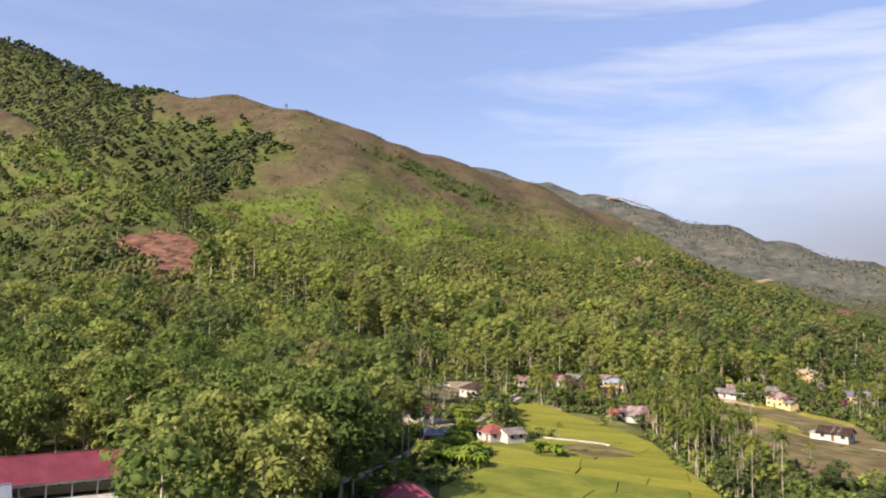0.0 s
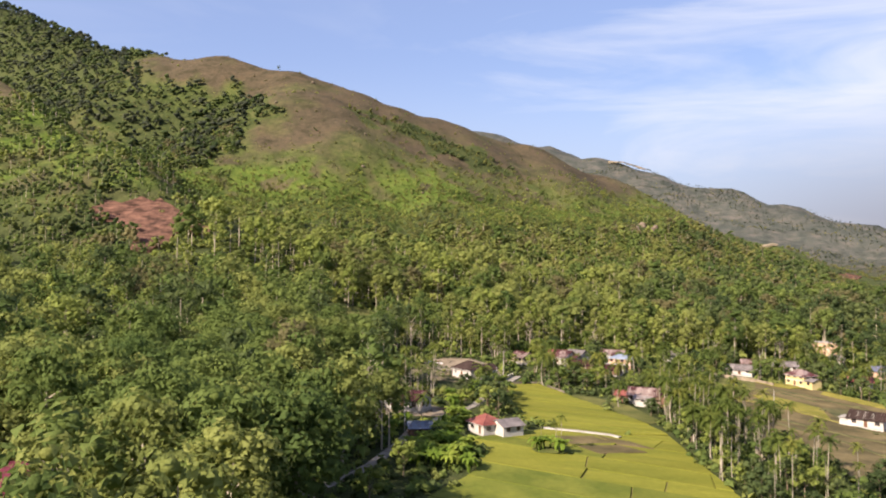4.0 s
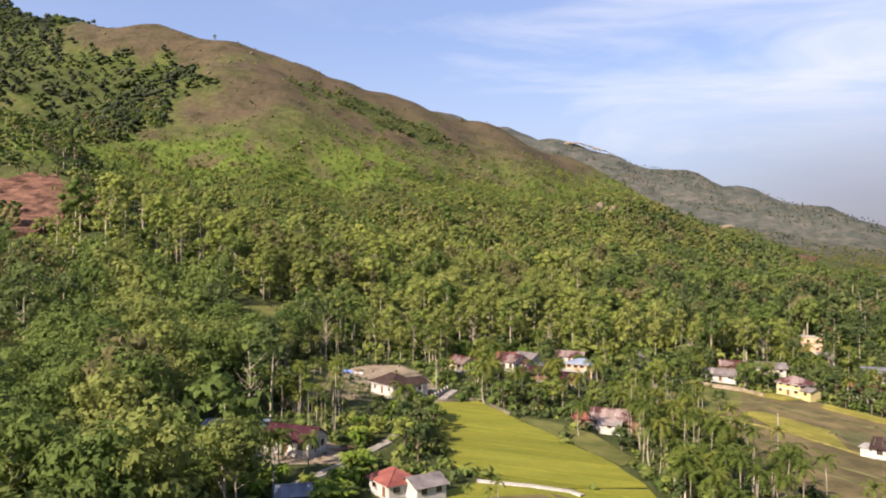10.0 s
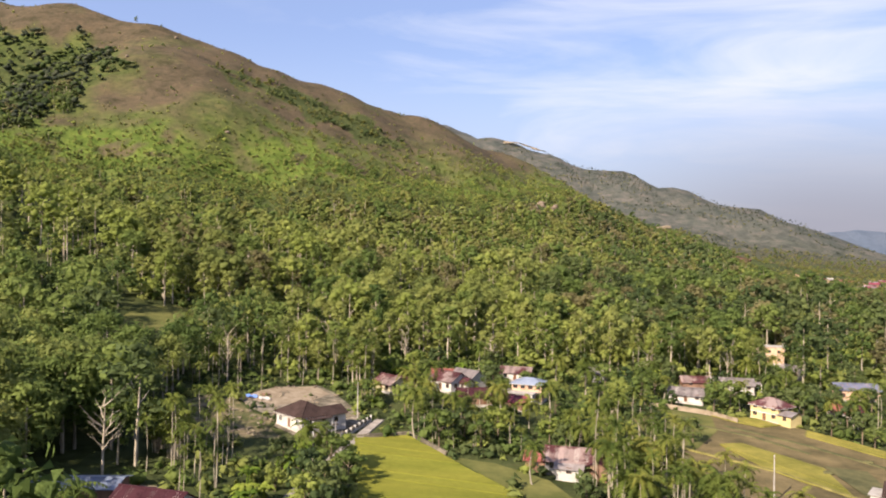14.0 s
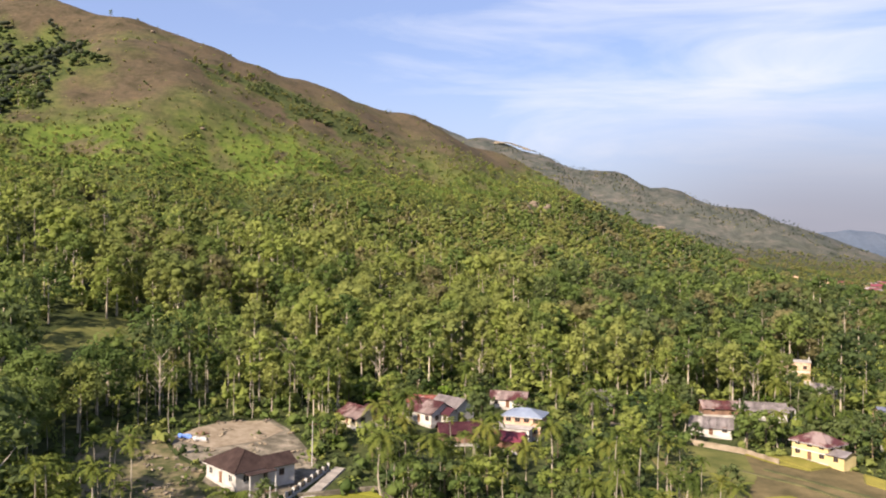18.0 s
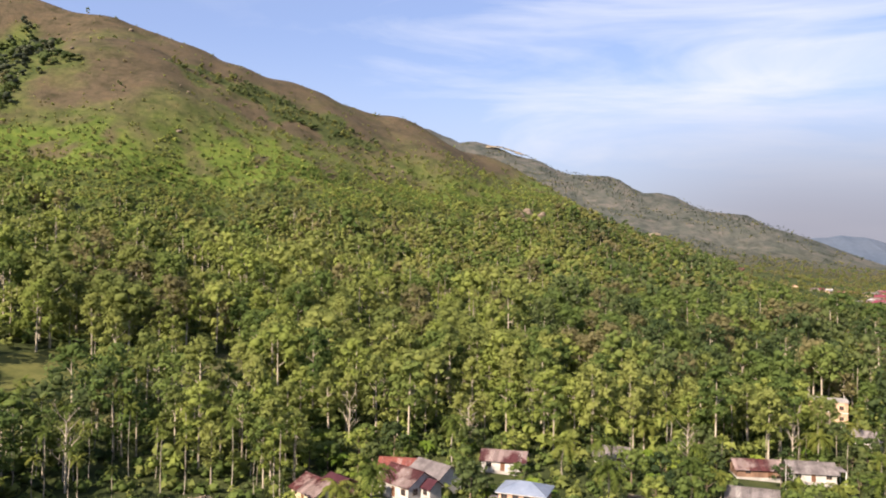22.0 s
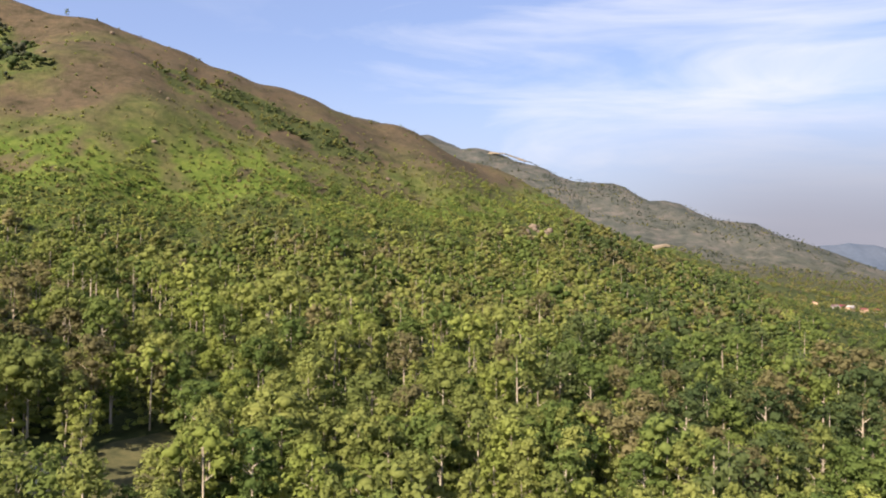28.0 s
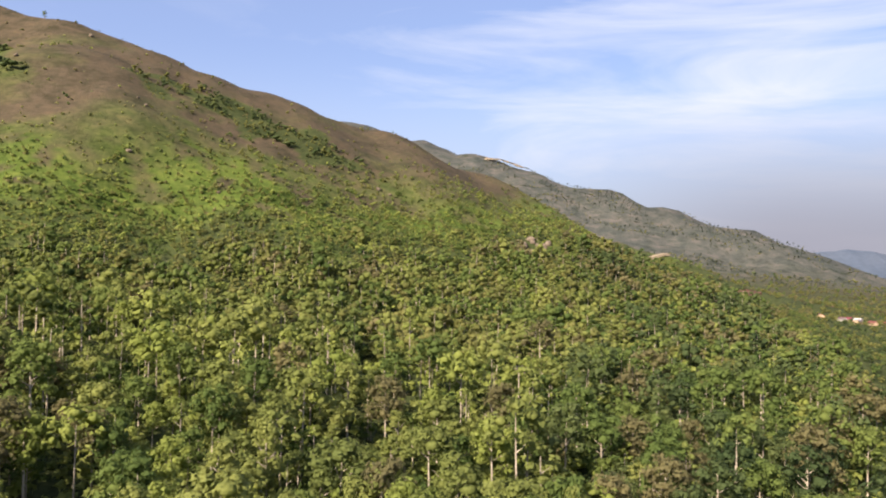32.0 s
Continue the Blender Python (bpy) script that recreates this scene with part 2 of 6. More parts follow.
def waves(x, y, size, seed):
    """Smooth uneven relief between about -1 and 1."""
    rng = np.random.RandomState(seed)
    out = np.zeros_like(x)
    for k in range(9):
        a, f, p = rng.uniform(0, 6.283), rng.uniform(0.6, 1.6), rng.uniform(0, 6.283)
        out = out + np.sin((x * np.cos(a) + y * np.sin(a)) * 6.283 * f / size + p + 1.3 * np.sin((x * np.sin(a) - y * np.cos(a)) * 3.1 / size + p * 2))
    return out / 4.5


MAIN = ((-1800, 1760, 840, 360), (-1243, 1531, 618, 348), (-830, 1303, 434, 348), (-649, 1186, 388, 348), (-432, 1122, 359, 348), (-272, 1152, 296, 348), (-72, 1204, 239, 342), (19, 1242, 207, 284), (174, 1212, 126, 216), (270, 1242, 80, 180), (396, 1320, 18, 144))
SPUR = ((-396, 1116, 228, 156), (-258, 918, 166, 156), (-108, 948, 84, 156), (48, 1044, 72, 132))
LEFT = ((-1080, 840, 396, 168), (-551, 679, 223, 144), (-450, 618, 178, 144), (-377, 578, 144, 144), (-276, 529, 89, 132), (-223, 470, 55, 120), (-180, 420, 24, 96))
FAR = ((-480, 3900, 810, 780), (247, 3341, 541, 780), (406, 3180, 450, 700), (620, 3000, 392, 480), (846, 2820, 290, 400), (996, 2700, 235, 330), (1110, 2640, 194, 270), (1218, 2580, 132, 240), (1380, 2460, 30, 220))
FOOT = ((300, 2040, 175, 230), (426, 1704, 112, 190), (570, 1524, 42, 156))


def terrain(x, y):
    """Height of the ground."""
    x, y = np.asarray(x, float), np.asarray(y, float)
    low = -3.6 - 0.03 * np.clip(x, -180, 312) + 0.017 * np.clip(y - 384, 0, 1320)
    hills = (ridge(x, y, MAIN, 1.47), ridge(x, y, SPUR, 1.7), ridge(x, y, LEFT, 1.35), ridge(x, y, FAR, 1.5), ridge(x, y, FOOT, 1.5))
    hill = (sum(h ** 4 for h in hills) + 1e-6) ** 0.25
    cut = 50 * np.exp(-(((x + 528) * 0.75 + (y - 978) * 0.66) / 228) ** 2 - (((x + 528) * 0.66 - (y - 978) * 0.75) / 84) ** 2)
    rough = np.clip(hill / 110, 0, 1) * (8 * waves(x, y, 200, 3) + 1.3 * waves(x, y, 70, 4))
    fold = np.clip((y - 1500) / 700, 0, 1) * np.clip(hill / 150, 0, 1)
    rough = rough + fold * (5 * waves(x, y, 420, 6) + 4 * waves(x, y, 150, 7))
    vale = 20 * np.exp(-((x - 420 - 0.42 * (y - 1000)) / 80) ** 2 - ((y - 1040) / 170) ** 2)
    return low + hill - cut - vale + rough + 0.5 * waves(x, y, 160, 5)

# ---- building helpers ----
def part(name, bm, mat, parent=None, label=""):
    me = bpy.data.meshes.new(name)
    bm.normal_update()
    bm.to_mesh(me)
    bm.free()
    me.materials.append(mat)
    ob = new(name, me)
    if parent is not None:
        ob.parent = parent
    if label:
        tagged(ob, label)
    return ob


def raw(name, verts, faces, mat, parent=None, smooth=False):
    """One mesh object from arrays: verts (n, 3), faces (m, 3 or 4)."""
    me = bpy.data.meshes.new(name)
    verts, faces = np.asarray(verts, np.float32), np.asarray(faces, np.int32)
    k = faces.shape[1]
    me.vertices.add(len(verts))
    me.vertices.foreach_set("co", verts.ravel())
    me.loops.add(faces.size)
    me.loops.foreach_set("vertex_index", faces.ravel())
    me.polygons.add(len(faces))
    me.polygons.foreach_set("loop_start", np.arange(0, faces.size, k, dtype=np.int32))
    me.polygons.foreach_set("loop_total", np.full(len(faces), k, np.int32))
    if smooth:
        me.polygons.foreach_set("use_smooth", np.ones(len(faces), bool))
    me.update(calc_edges=True)
    me.materials.append(mat)
    ob = new(name, me)
    if parent is not None:
        ob.parent = parent
    return ob


def box(bm, x0, x1, y0, y1, z0, z1):
    v = [bm.verts.new(p) for p in ((x0, y0, z0), (x1, y0, z0), (x1, y1, z0), (x0, y1, z0), (x0, y0, z1), (x1, y0, z1), (x1, y1, z1), (x0, y1, z1))]
    for f in ((3, 2, 1, 0), (4, 5, 6, 7), (0, 1, 5, 4), (1, 2, 6, 5), (2, 3, 7, 6), (3, 0, 4, 7)):
        bm.faces.new([v[k] for k in f])
    return v


def boxed(name, dims, mat, parent, label="", bevel=0.0):
    bm = bmesh.new()
    box(bm, *dims)
    if bevel:
        bmesh.ops.bevel(bm, geom=bm.edges[:], offset=bevel, segments=1, affect="EDGES")
    return part(name, bm, mat, parent, label)


def gz(x, y):
    return float(terrain(np.array([float(x)]), np.array([float(y)]))[0])


def inside(poly, x, y):
    """Which of the points lie in the polygon."""
    x, y = np.asarray(x, float), np.asarray(y, float)
    hit = np.zeros(x.shape, bool)
    for (ax, ay), (bx, by) in zip(poly, poly[1:] + poly[:1]):
        if ay == by:
            continue
        cross = (ay > y) != (by > y)
        hit ^= cross & (x < (bx - ax) * (y - ay) / (by - ay) + ax)
    return hit


def draped(name, poly, lift, mat, cell=6.0, skirt=0.0, parent=None):
    """A sheet over the polygon that follows the ground."""
    bm = bmesh.new()
    bm.faces.new([bm.verts.new((x, y, 0)) for x, y in poly])
    xs, ys = [p[0] for p in poly], [p[1] for p in poly]
    for a, lo, hi in ((0, min(xs), max(xs)), (1, min(ys), max(ys))):
        v = lo + cell
        while v < hi - 0.5:
            bmesh.ops.bisect_plane(bm, geom=bm.verts[:] + bm.edges[:] + bm.faces[:], plane_co=(v, v, 0), plane_no=(1 - a, a, 0))
            v += cell
    if skirt:
        rim = [e for e in bm.edges if len(e.link_faces) == 1]
        out = bmesh.ops.extrude_edge_only(bm, edges=rim)
        low = {v for v in out["geom"] if isinstance(v, bmesh.types.BMVert)}
    else:
        low = set()
    co = np.array([v.co[:2] for v in bm.verts])
    z = terrain(co[:, 0], co[:, 1])
    for v, h in zip(bm.verts, z):
        v.co.z = h + (lift - skirt if v in low else lift)
    bmesh.ops.recalc_face_normals(bm, faces=bm.faces[:])
    if sum(f.normal.z for f in bm.faces) < 0:
        bmesh.ops.reverse_faces(bm, faces=bm.faces[:])
    return part(name, bm, mat, parent)


def ribbon(name, line, width, lift, mat, thick=0.0, parent=None):
    """A path or bank along a line, on the ground."""
    pts = []
    for (ax, ay), (bx, by) in zip(line, line[1:]):
        k = max(1, int(math.hypot(bx - ax, by - ay) / 3))
        pts += [(ax + (bx - ax) * i / k, ay + (by - ay) * i / k) for i in range(k)]
    pts.append(line[-1])
    bm, rows = bmesh.new(), []
    for i, (x, y) in enumerate(pts):
        (ax, ay), (bx, by) = pts[max(0, i - 1)], pts[min(len(pts) - 1, i + 1)]
        d = math.hypot(bx - ax, by - ay)
        nx, ny = -(by - ay) / d, (bx - ax) / d
        row = []
        for s, dz in ((-0.5, -thick - 0.1), (-0.42, 0), (0.42, 0), (0.5, -thick - 0.1)):
            px, py = x + nx * s * width, y + ny * s * width
            row.append(bm.verts.new((px, py, gz(px, py) + lift + dz)))
        rows.append(row)
    for a, b in zip(rows, rows[1:]):
        for k in range(3):
            bm.faces.new((a[k], a[k + 1], b[k + 1], b[k]))
    bmesh.ops.recalc_face_normals(bm, faces=bm.faces[:])
    if sum(f.normal.z for f in bm.faces) < 0:
        bmesh.ops.reverse_faces(bm, faces=bm.faces[:])
    return part(name, bm, mat, parent)


# ---- the lie of the land ----
RICE_UPPER = [(-19, 288), (-7, 294), (2, 279), (14, 260), (24, 242), (28, 228), (13, 224), (-2, 225), (-10, 234), (-13, 248)]
RICE_LOWER = [(-3, 224), (13, 223), (28, 226), (31, 196), (35, 168), (36, 140), (-22, 140), (-24, 156), (-17, 178), (-17, 192), (-24, 203), (-11, 214)]
GREEN_STRIP = [(2, 280), (12, 277), (22, 268), (29, 247), (25, 242), (14, 261)]
DRY_FIELD = [(51, 228), (48, 262), (50, 300), (52, 343), (62, 335), (74, 328), (86, 330), (95, 320), (108, 299), (106, 272), (106, 255), (103, 236), (94, 218), (88, 196), (64, 192)]
COMPOUND = [(-53, 316), (-50, 325), (-45, 333), (-40, 334), (-36, 338), (-30, 330), (-24, 318), (-18, 303), (-21, 288), (-31, 286), (-38, 293), (-39, 300), (-46, 306)]
GARDEN = [(-59, 279), (-66, 305), (-61, 317), (-54, 316), (-47, 305), (-40, 299), (-39, 292), (-34, 284)]
QUARRY = [(-318, 492), (-312, 502), (-300, 500), (-291, 510), (-278, 514), (-262, 508), (-248, 506), (-236, 500), (-229, 490), (-234, 482), (-242, 486), (-246, 474), (-243, 462), (-248, 450), (-256, 444), (-262, 452), (-266, 466), (-274, 476), (-286, 478), (-294, 486), (-306, 484)]
MEADOW = [(-118, 388), (-118, 410), (-110, 424), (-98, 424), (-92, 410), (-88, 392), (-86, 370), (-82, 320), (-100, 318), (-106, 350), (-112, 370)]
YARD_LEFT = [(-70, 236), (-66, 250), (-48, 250), (-34, 240), (-30, 228), (-42, 224)]
SHED_YARD = [(-104, 104), (-92, 119), (-80, 132), (-72, 126), (-84, 108), (-96, 98)]
HALL_FRONT = [(-74, 124), (-84, 137), (-112, 104), (-100, 58), (-36, 58)]
DIRT = [(-78, 433), (-76, 447), (-66, 462), (-54, 446), (-48, 432), (-48, 414), (-50, 400), (-64, 398), (-70, 412), (-72, 424)]
POND = [(-96, 430), (-80, 432), (-73, 425), (-70, 412), (-68, 402), (-82, 402), (-93, 416)]
HILL_CLEARING = [(150, 682), (178, 688), (210, 684), (250, 662), (236, 650), (196, 664), (160, 670)]
TRUNK_CLEARING = [(46, 640), (60, 645), (61, 630), (49, 622)]
FIELDS_FAR = [(288, 668), (302, 694), (340, 716), (420, 760), (480, 740), (420, 660), (340, 640), (300, 650)]
OPEN_LAND = [RICE_UPPER, RICE_LOWER, GREEN_STRIP, DRY_FIELD, COMPOUND, GARDEN, QUARRY, MEADOW, POND, YARD_LEFT, SHED_YARD, HALL_FRONT, DIRT, HILL_CLEARING, TRUNK_CLEARING, FIELDS_FAR]
ROAD_A = [(-46, 150), (-41, 164), (-38, 175), (-36, 195), (-36, 212), (-30, 228), (-25, 246), (-23, 262), (-19, 285), (-15, 306)]
TOWN = [(430, 1000), (470, 900), (560, 960), (830, 1250), (820, 1340), (530, 1350), (500, 1250)]
OPEN_LAND.append(TOWN)
LOW_GARDEN = [(-66, 196), (-34, 196), (-22, 236), (-26, 288), (-40, 300), (-52, 340), (-72, 336), (-70, 286), (-52, 262), (-66, 236)]
HOUSE_SPOTS = []


def step(a, b, v):
    s = np.clip((v - a) / (b - a), 0, 1)
    return s * s * (3 - 2 * s)


def ground_sheet():
    def axis(near0, near1, step, lo, hi):
        a = list(np.arange(near0, near1 + 0.1, step))
        s = step
        while a[-1] < hi:
            s *= 1.09
            a.append(a[-1] + s)
        s = step
        while a[0] > lo:
            s *= 1.09
            a.insert(0, a[0] - s)
        return np.array(a)

    xs, ys = axis(-420, 240, 6.0, -2600, 3900), axis(100, 1150, 6.0, -1500, 4800)
    X, Y = np.meshgrid(xs, ys)
    Z = terrain(X, Y)
    nx, ny = len(xs), len(ys)
    i = (np.arange(ny - 1)[:, None] * nx + np.arange(nx - 1)[None]).ravel()
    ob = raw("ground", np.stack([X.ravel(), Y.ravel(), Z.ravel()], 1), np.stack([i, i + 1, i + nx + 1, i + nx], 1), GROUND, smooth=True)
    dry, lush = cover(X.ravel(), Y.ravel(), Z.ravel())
    # bare: how much painted haze colour the far hill takes on
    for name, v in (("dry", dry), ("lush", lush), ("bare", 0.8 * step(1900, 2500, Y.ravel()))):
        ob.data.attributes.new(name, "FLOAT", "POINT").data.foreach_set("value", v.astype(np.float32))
    return tagged(ob, "hilly tropical ground with forest floor, grass and dry scrub", "ground", kind="structure")


WOODED = [(-852, 1240), (-609, 1058), (-518, 1064), (-440, 1040), (-366, 912), (-392, 881), (-380, 805), (-440, 770), (-602, 940), (-760, 1060), (-1000, 1180)]
GROVE = [(-296, 1000), (-262, 1034), (-225, 1046), (-160, 1046), (-110, 1042), (-62, 1028), (-44, 1002), (-80, 990), (-106, 986), (-150, 988), (-205, 1002), (-250, 1000)]


def gully(x, y):
    """1 inside the wooded valley between the spur and the near hill, and on the dark mountain behind."""
    x, y = np.asarray(x, float), np.asarray(y, float)
    x, y = x + 22 * waves(x, y, 70, 71), y + 22 * waves(x, y, 70, 72)
    soft = sum(inside(WOODED, x + a, y + b) * 1.0 for a, b in ((-18, 0), (18, 0), (0, -18), (0, 18))) / 4
    return np.maximum(np.maximum(soft, inside(GROVE, x, y) * 1.0), step(-640, -760, x))


def cover(x, y, z):
    """How dry and how grassy the hillside is."""
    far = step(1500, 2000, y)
    edge = 180 - 26 * step(-180, -60, x)
    main = step(edge - 48, edge + 44, z + 18 * waves(x, y, 150, 11) + 13 * waves(x, y, 55, 73) + 8 * waves(x, y, 24, 74))
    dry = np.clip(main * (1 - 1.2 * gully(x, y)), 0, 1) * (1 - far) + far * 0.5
    patch = 0.75 * step(0.15, 0.6, waves(x, y, 62, 101) + 0.6 * waves(x, y, 25, 102)) * step(104, 124, z) * (1 - far)
    dry = np.maximum(dry, patch * (1 - gully(x, y)))
    lush = step(88, 128, z + 14 * waves(x, y, 90, 12) + 9 * waves(x, y, 34, 75)) * (1 - gully(x, y)) * (1 - far)
    near_hill = step(70, 110, z) * step(640, 580, y) * (x < -180)
    return np.where(near_hill > 0.3, near_hill * np.clip(0.35 + 0.5 * waves(x, y, 60, 76), 0, 0.8), dry), np.clip(np.maximum(lush, 0.5 * near_hill), 0, 1)


ground_sheet()


def far_hills():
    """Hazy blue hills beyond the valley, far behind all else; the haze is painted into their colour."""
    bm = bmesh.new()
    rows = []
    for k in range(61):
        x = 700 + k * 60
        h = 225 * math.exp(-((x - 2170) / 420) ** 2) + 140 * math.exp(-((x - 2950) / 480) ** 2) + 60 * math.exp(-((x - 1500) / 500) ** 2) + 7 * math.sin(x / 71) + 4 * math.sin(x / 23)
        rows.append([bm.verts.new((x, 4600 - 0.25 * (x - 700) + d, z)) for d, z in ((-500, 0), (0, max(4, h)), (500, 0))])
    for a, b in zip(rows, rows[1:]):
        for j in (0, 1):
            bm.faces.new((a[j], b[j], b[j + 1], a[j + 1]))
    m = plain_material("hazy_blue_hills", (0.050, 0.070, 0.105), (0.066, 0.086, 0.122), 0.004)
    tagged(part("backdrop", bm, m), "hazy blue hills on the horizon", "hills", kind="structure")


far_hills()

# ---- plants ----
def icosphere():
    g = (1 + 5 ** 0.5) / 2
    v = np.array([(-1, g, 0), (1, g, 0), (-1, -g, 0), (1, -g, 0), (0, -1, g), (0, 1, g), (0, -1, -g), (0, 1, -g), (g, 0, -1), (g, 0, 1), (-g, 0, -1), (-g, 0, 1)], float)
    f = np.array([(0, 11, 5), (0, 5, 1), (0, 1, 7), (0, 7, 10), (0, 10, 11), (1, 5, 9), (5, 11, 4), (11, 10, 2), (10, 7, 6), (7, 1, 8), (3, 9, 4), (3, 4, 2), (3, 2, 6), (3, 6, 8), (3, 8, 9), (4, 9, 5), (2, 4, 11), (6, 2, 10), (8, 6, 7), (9, 8, 1)])
    return v / np.linalg.norm(v[0]), f


ICO_V, ICO_F = icosphere()


class Shape:
    """Vertices and triangles that grow piece by piece."""

    def __init__(self):
        self.v, self.f, self.n = [], [], 0

    def add(self, v, f):
        self.v.append(np.asarray(v, float))
        self.f.append(np.asarray(f, int) + self.n)
        self.n += len(v)

    def arrays(self):
        return np.concatenate(self.v), np.concatenate(self.f)


def tube(shape, points, radii, sides=5):
    """A tapered limb along points."""
    ring = []
    for k, (p, r) in enumerate(zip(points, radii)):
        p = Vector(p)
        d = Vector(points[min(k + 1, len(points) - 1)]) - Vector(points[max(k - 1, 0)])
        q = d.to_track_quat("Z", "Y")
        ring += [tuple(p + q @ Vector((r * math.cos(6.2832 * s / sides), r * math.sin(6.2832 * s / sides), 0))) for s in range(sides)]
    f = []
    for k in range(len(points) - 1):
        for s in range(sides):
            a, b = k * sides + s, k * sides + (s + 1) % sides
            f += [(a, b, b + sides), (a, b + sides, a + sides)]
    shape.add(ring, f)


def leaf_cards(shape, rng, centre, radii, count, size, lift=0.0):
    """Small leaf sprays set over an ellipsoid, facing outwards and a little up."""
    d = rng.normal(size=(count, 3))
    d[:, 2] += lift
    d /= np.linalg.norm(d, axis=1)[:, None]
    c = np.asarray(centre) + d * np.asarray(radii) * rng.uniform(0.66, 1.16, (count, 1))
    nrm = d + rng.normal(size=(count, 3)) * 0.26 + (0, 0, 0.28)
    nrm /= np.linalg.norm(nrm, axis=1)[:, None]
    t = np.cross(nrm, rng.normal(size=(count, 3)))
    t /= np.linalg.norm(t, axis=1)[:, None]
    b = np.cross(nrm, t)
    s = size * rng.uniform(0.6, 1.25, (count, 1))
    w = s * rng.uniform(0.4, 0.7, (count, 1))
    v = np.stack([c - t * s, c + t * s * 0.8 - b * w * 1.3, c + t * s * 0.8 + b * w * 1.3], 1).reshape(-1, 3)
    shape.add(v, np.arange(count)[:, None] * 3 + (0, 1, 2))


OCT_V = np.array([(1, 0, 0), (-1, 0, 0), (0, 1, 0), (0, -1, 0), (0, 0, 1), (0, 0, -1)], float)
OCT_F = np.array([(0, 2, 4), (2, 1, 4), (1, 3, 4), (3, 0, 4), (2, 0, 5), (1, 2, 5), (3, 1, 5), (0, 3, 5)])


def crown(rng, lobes, spread, z0, z1, cards, leaf, core=0.76, fine=True):
    """A domed crown of uneven leafy lobes, widest below the middle, with gaps between them."""
    sh = Shape()
    for k in range(lobes):
        u = (k + rng.uniform(0.2, 0.8)) / lobes
        z = z0 + (z1 - z0) * u ** 0.8
        wide = spread * math.sqrt(max(0.04, 1 - ((u - 0.36) / 0.72) ** 2))
        a = k * 2.4 + rng.uniform(-0.5, 0.5)
        size = spread * rng.uniform(0.30, 0.50) * (1.25 if lobes < 5 else 1)
        r = max(0.06 * spread, wide - size * rng.uniform(0.6, 1.1))
        rad = np.array((size, size * rng.uniform(0.8, 1.15), size * rng.uniform(0.5, 0.8)))
        c = (r * math.cos(a), r * math.sin(a), z)
        if core:
            kv, kf = (ICO_V, ICO_F) if fine else (OCT_V, OCT_F)
            jig = 1 + rng.uniform(-0.3, 0.25, (len(kv), 1))
            sh.add(np.array(c) + kv * jig * rad * core, kf)
        leaf_cards(sh, rng, c, rad, cards, leaf, 0.3)
    return sh.arrays()


def trunk(rng, height, girth, branches=3, reach=0.0, sides=5, lean=0.4):
    sh = Shape()
    x, y = rng.uniform(-lean, lean, 2)
    tube(sh, [(0, 0, -0.8), (x * 0.2, y * 0.2, height * 0.35), (x * 0.7, y * 0.7, height * 0.7), (x, y, height)], [girth * 1.25, girth * 0.9, girth * 0.7, girth * 0.3], sides)
    for k in range(branches):
        a, z = k * 2.3 + rng.uniform(-0.5, 0.5), height * rng.uniform(0.5, 0.8)
        f = z / height
        tube(sh, [(x * f, y * f, z), (x * f + reach * 0.5 * math.cos(a), y * f + reach * 0.5 * math.sin(a), z + reach * 0.35), (x * f + reach * math.cos(a), y * f + reach * math.sin(a), z + reach * rng.uniform(0.5, 0.9))], [girth * 0.5, girth * 0.32, girth * 0.12], 4)
    return sh.arrays()


def frond(sh, rng, root, turn, length, rise, droop, width, pairs):
    """One feathered palm leaf: a bent rib with leaflets to both sides."""
    c, s = math.cos(turn), math.sin(turn)
    p, r = Vector(root), rise
    seg = length / pairs
    pts = []
    for k in range(pairs + 1):
        pts.append(p.copy())
        p = p + Vector((c * math.cos(r), s * math.cos(r), math.sin(r))) * seg
        r -= droop / pairs
    side = Vector((-s, c, 0))
    for k in range(pairs):
        w = width * math.sin(math.pi * (0.12 + 0.8 * (k + 0.5) / pairs))
        for sg in (-1, 1):
            a, b = pts[k], pts[k + 1]
            tip = (a + b) / 2 + side * sg * w + (b - a).normalized() * w * 0.45 - Vector((0, 0, w * rng.uniform(0.2, 0.55)))
            sh.add([a, b, tip], [(0, 1, 2)] if sg < 0 else [(1, 0, 2)])
    tube(sh, [pts[0], pts[pairs // 2], pts[-1]], [0.06, 0.04, 0.015], 3)


def palm_crown(rng, top, count, length, droop, width, pairs):
    sh = Shape()
    for k in range(count):
        u = k / count
        frond(sh, rng, (rng.uniform(-0.1, 0.1), rng.uniform(-0.1, 0.1), top), k * 2.4 + rng.uniform(-0.2, 0.2), length * rng.uniform(0.8, 1.1), 1.25 - 1.5 * u + rng.uniform(-0.15, 0.15), droop * rng.uniform(0.8, 1.25), width, pairs)
    return sh.arrays()


def palm_trunk(rng, height, girth, bend):
    sh = Shape()
    a = rng.uniform(0, 6.28)
    n = 5
    tube(sh, [(bend * (1 - (1 - k / n) ** 2 - (k / n)) * math.cos(a) * 1.6, bend * (1 - (1 - k / n) ** 2 - (k / n)) * math.sin(a) * 1.6, -0.6 + (height + 0.6) * k / n) for k in range(n + 1)], [girth * (1.4 if k == 0 else 1 - 0.35 * k / n) for k in range(n + 1)], 5)
    return sh.arrays()


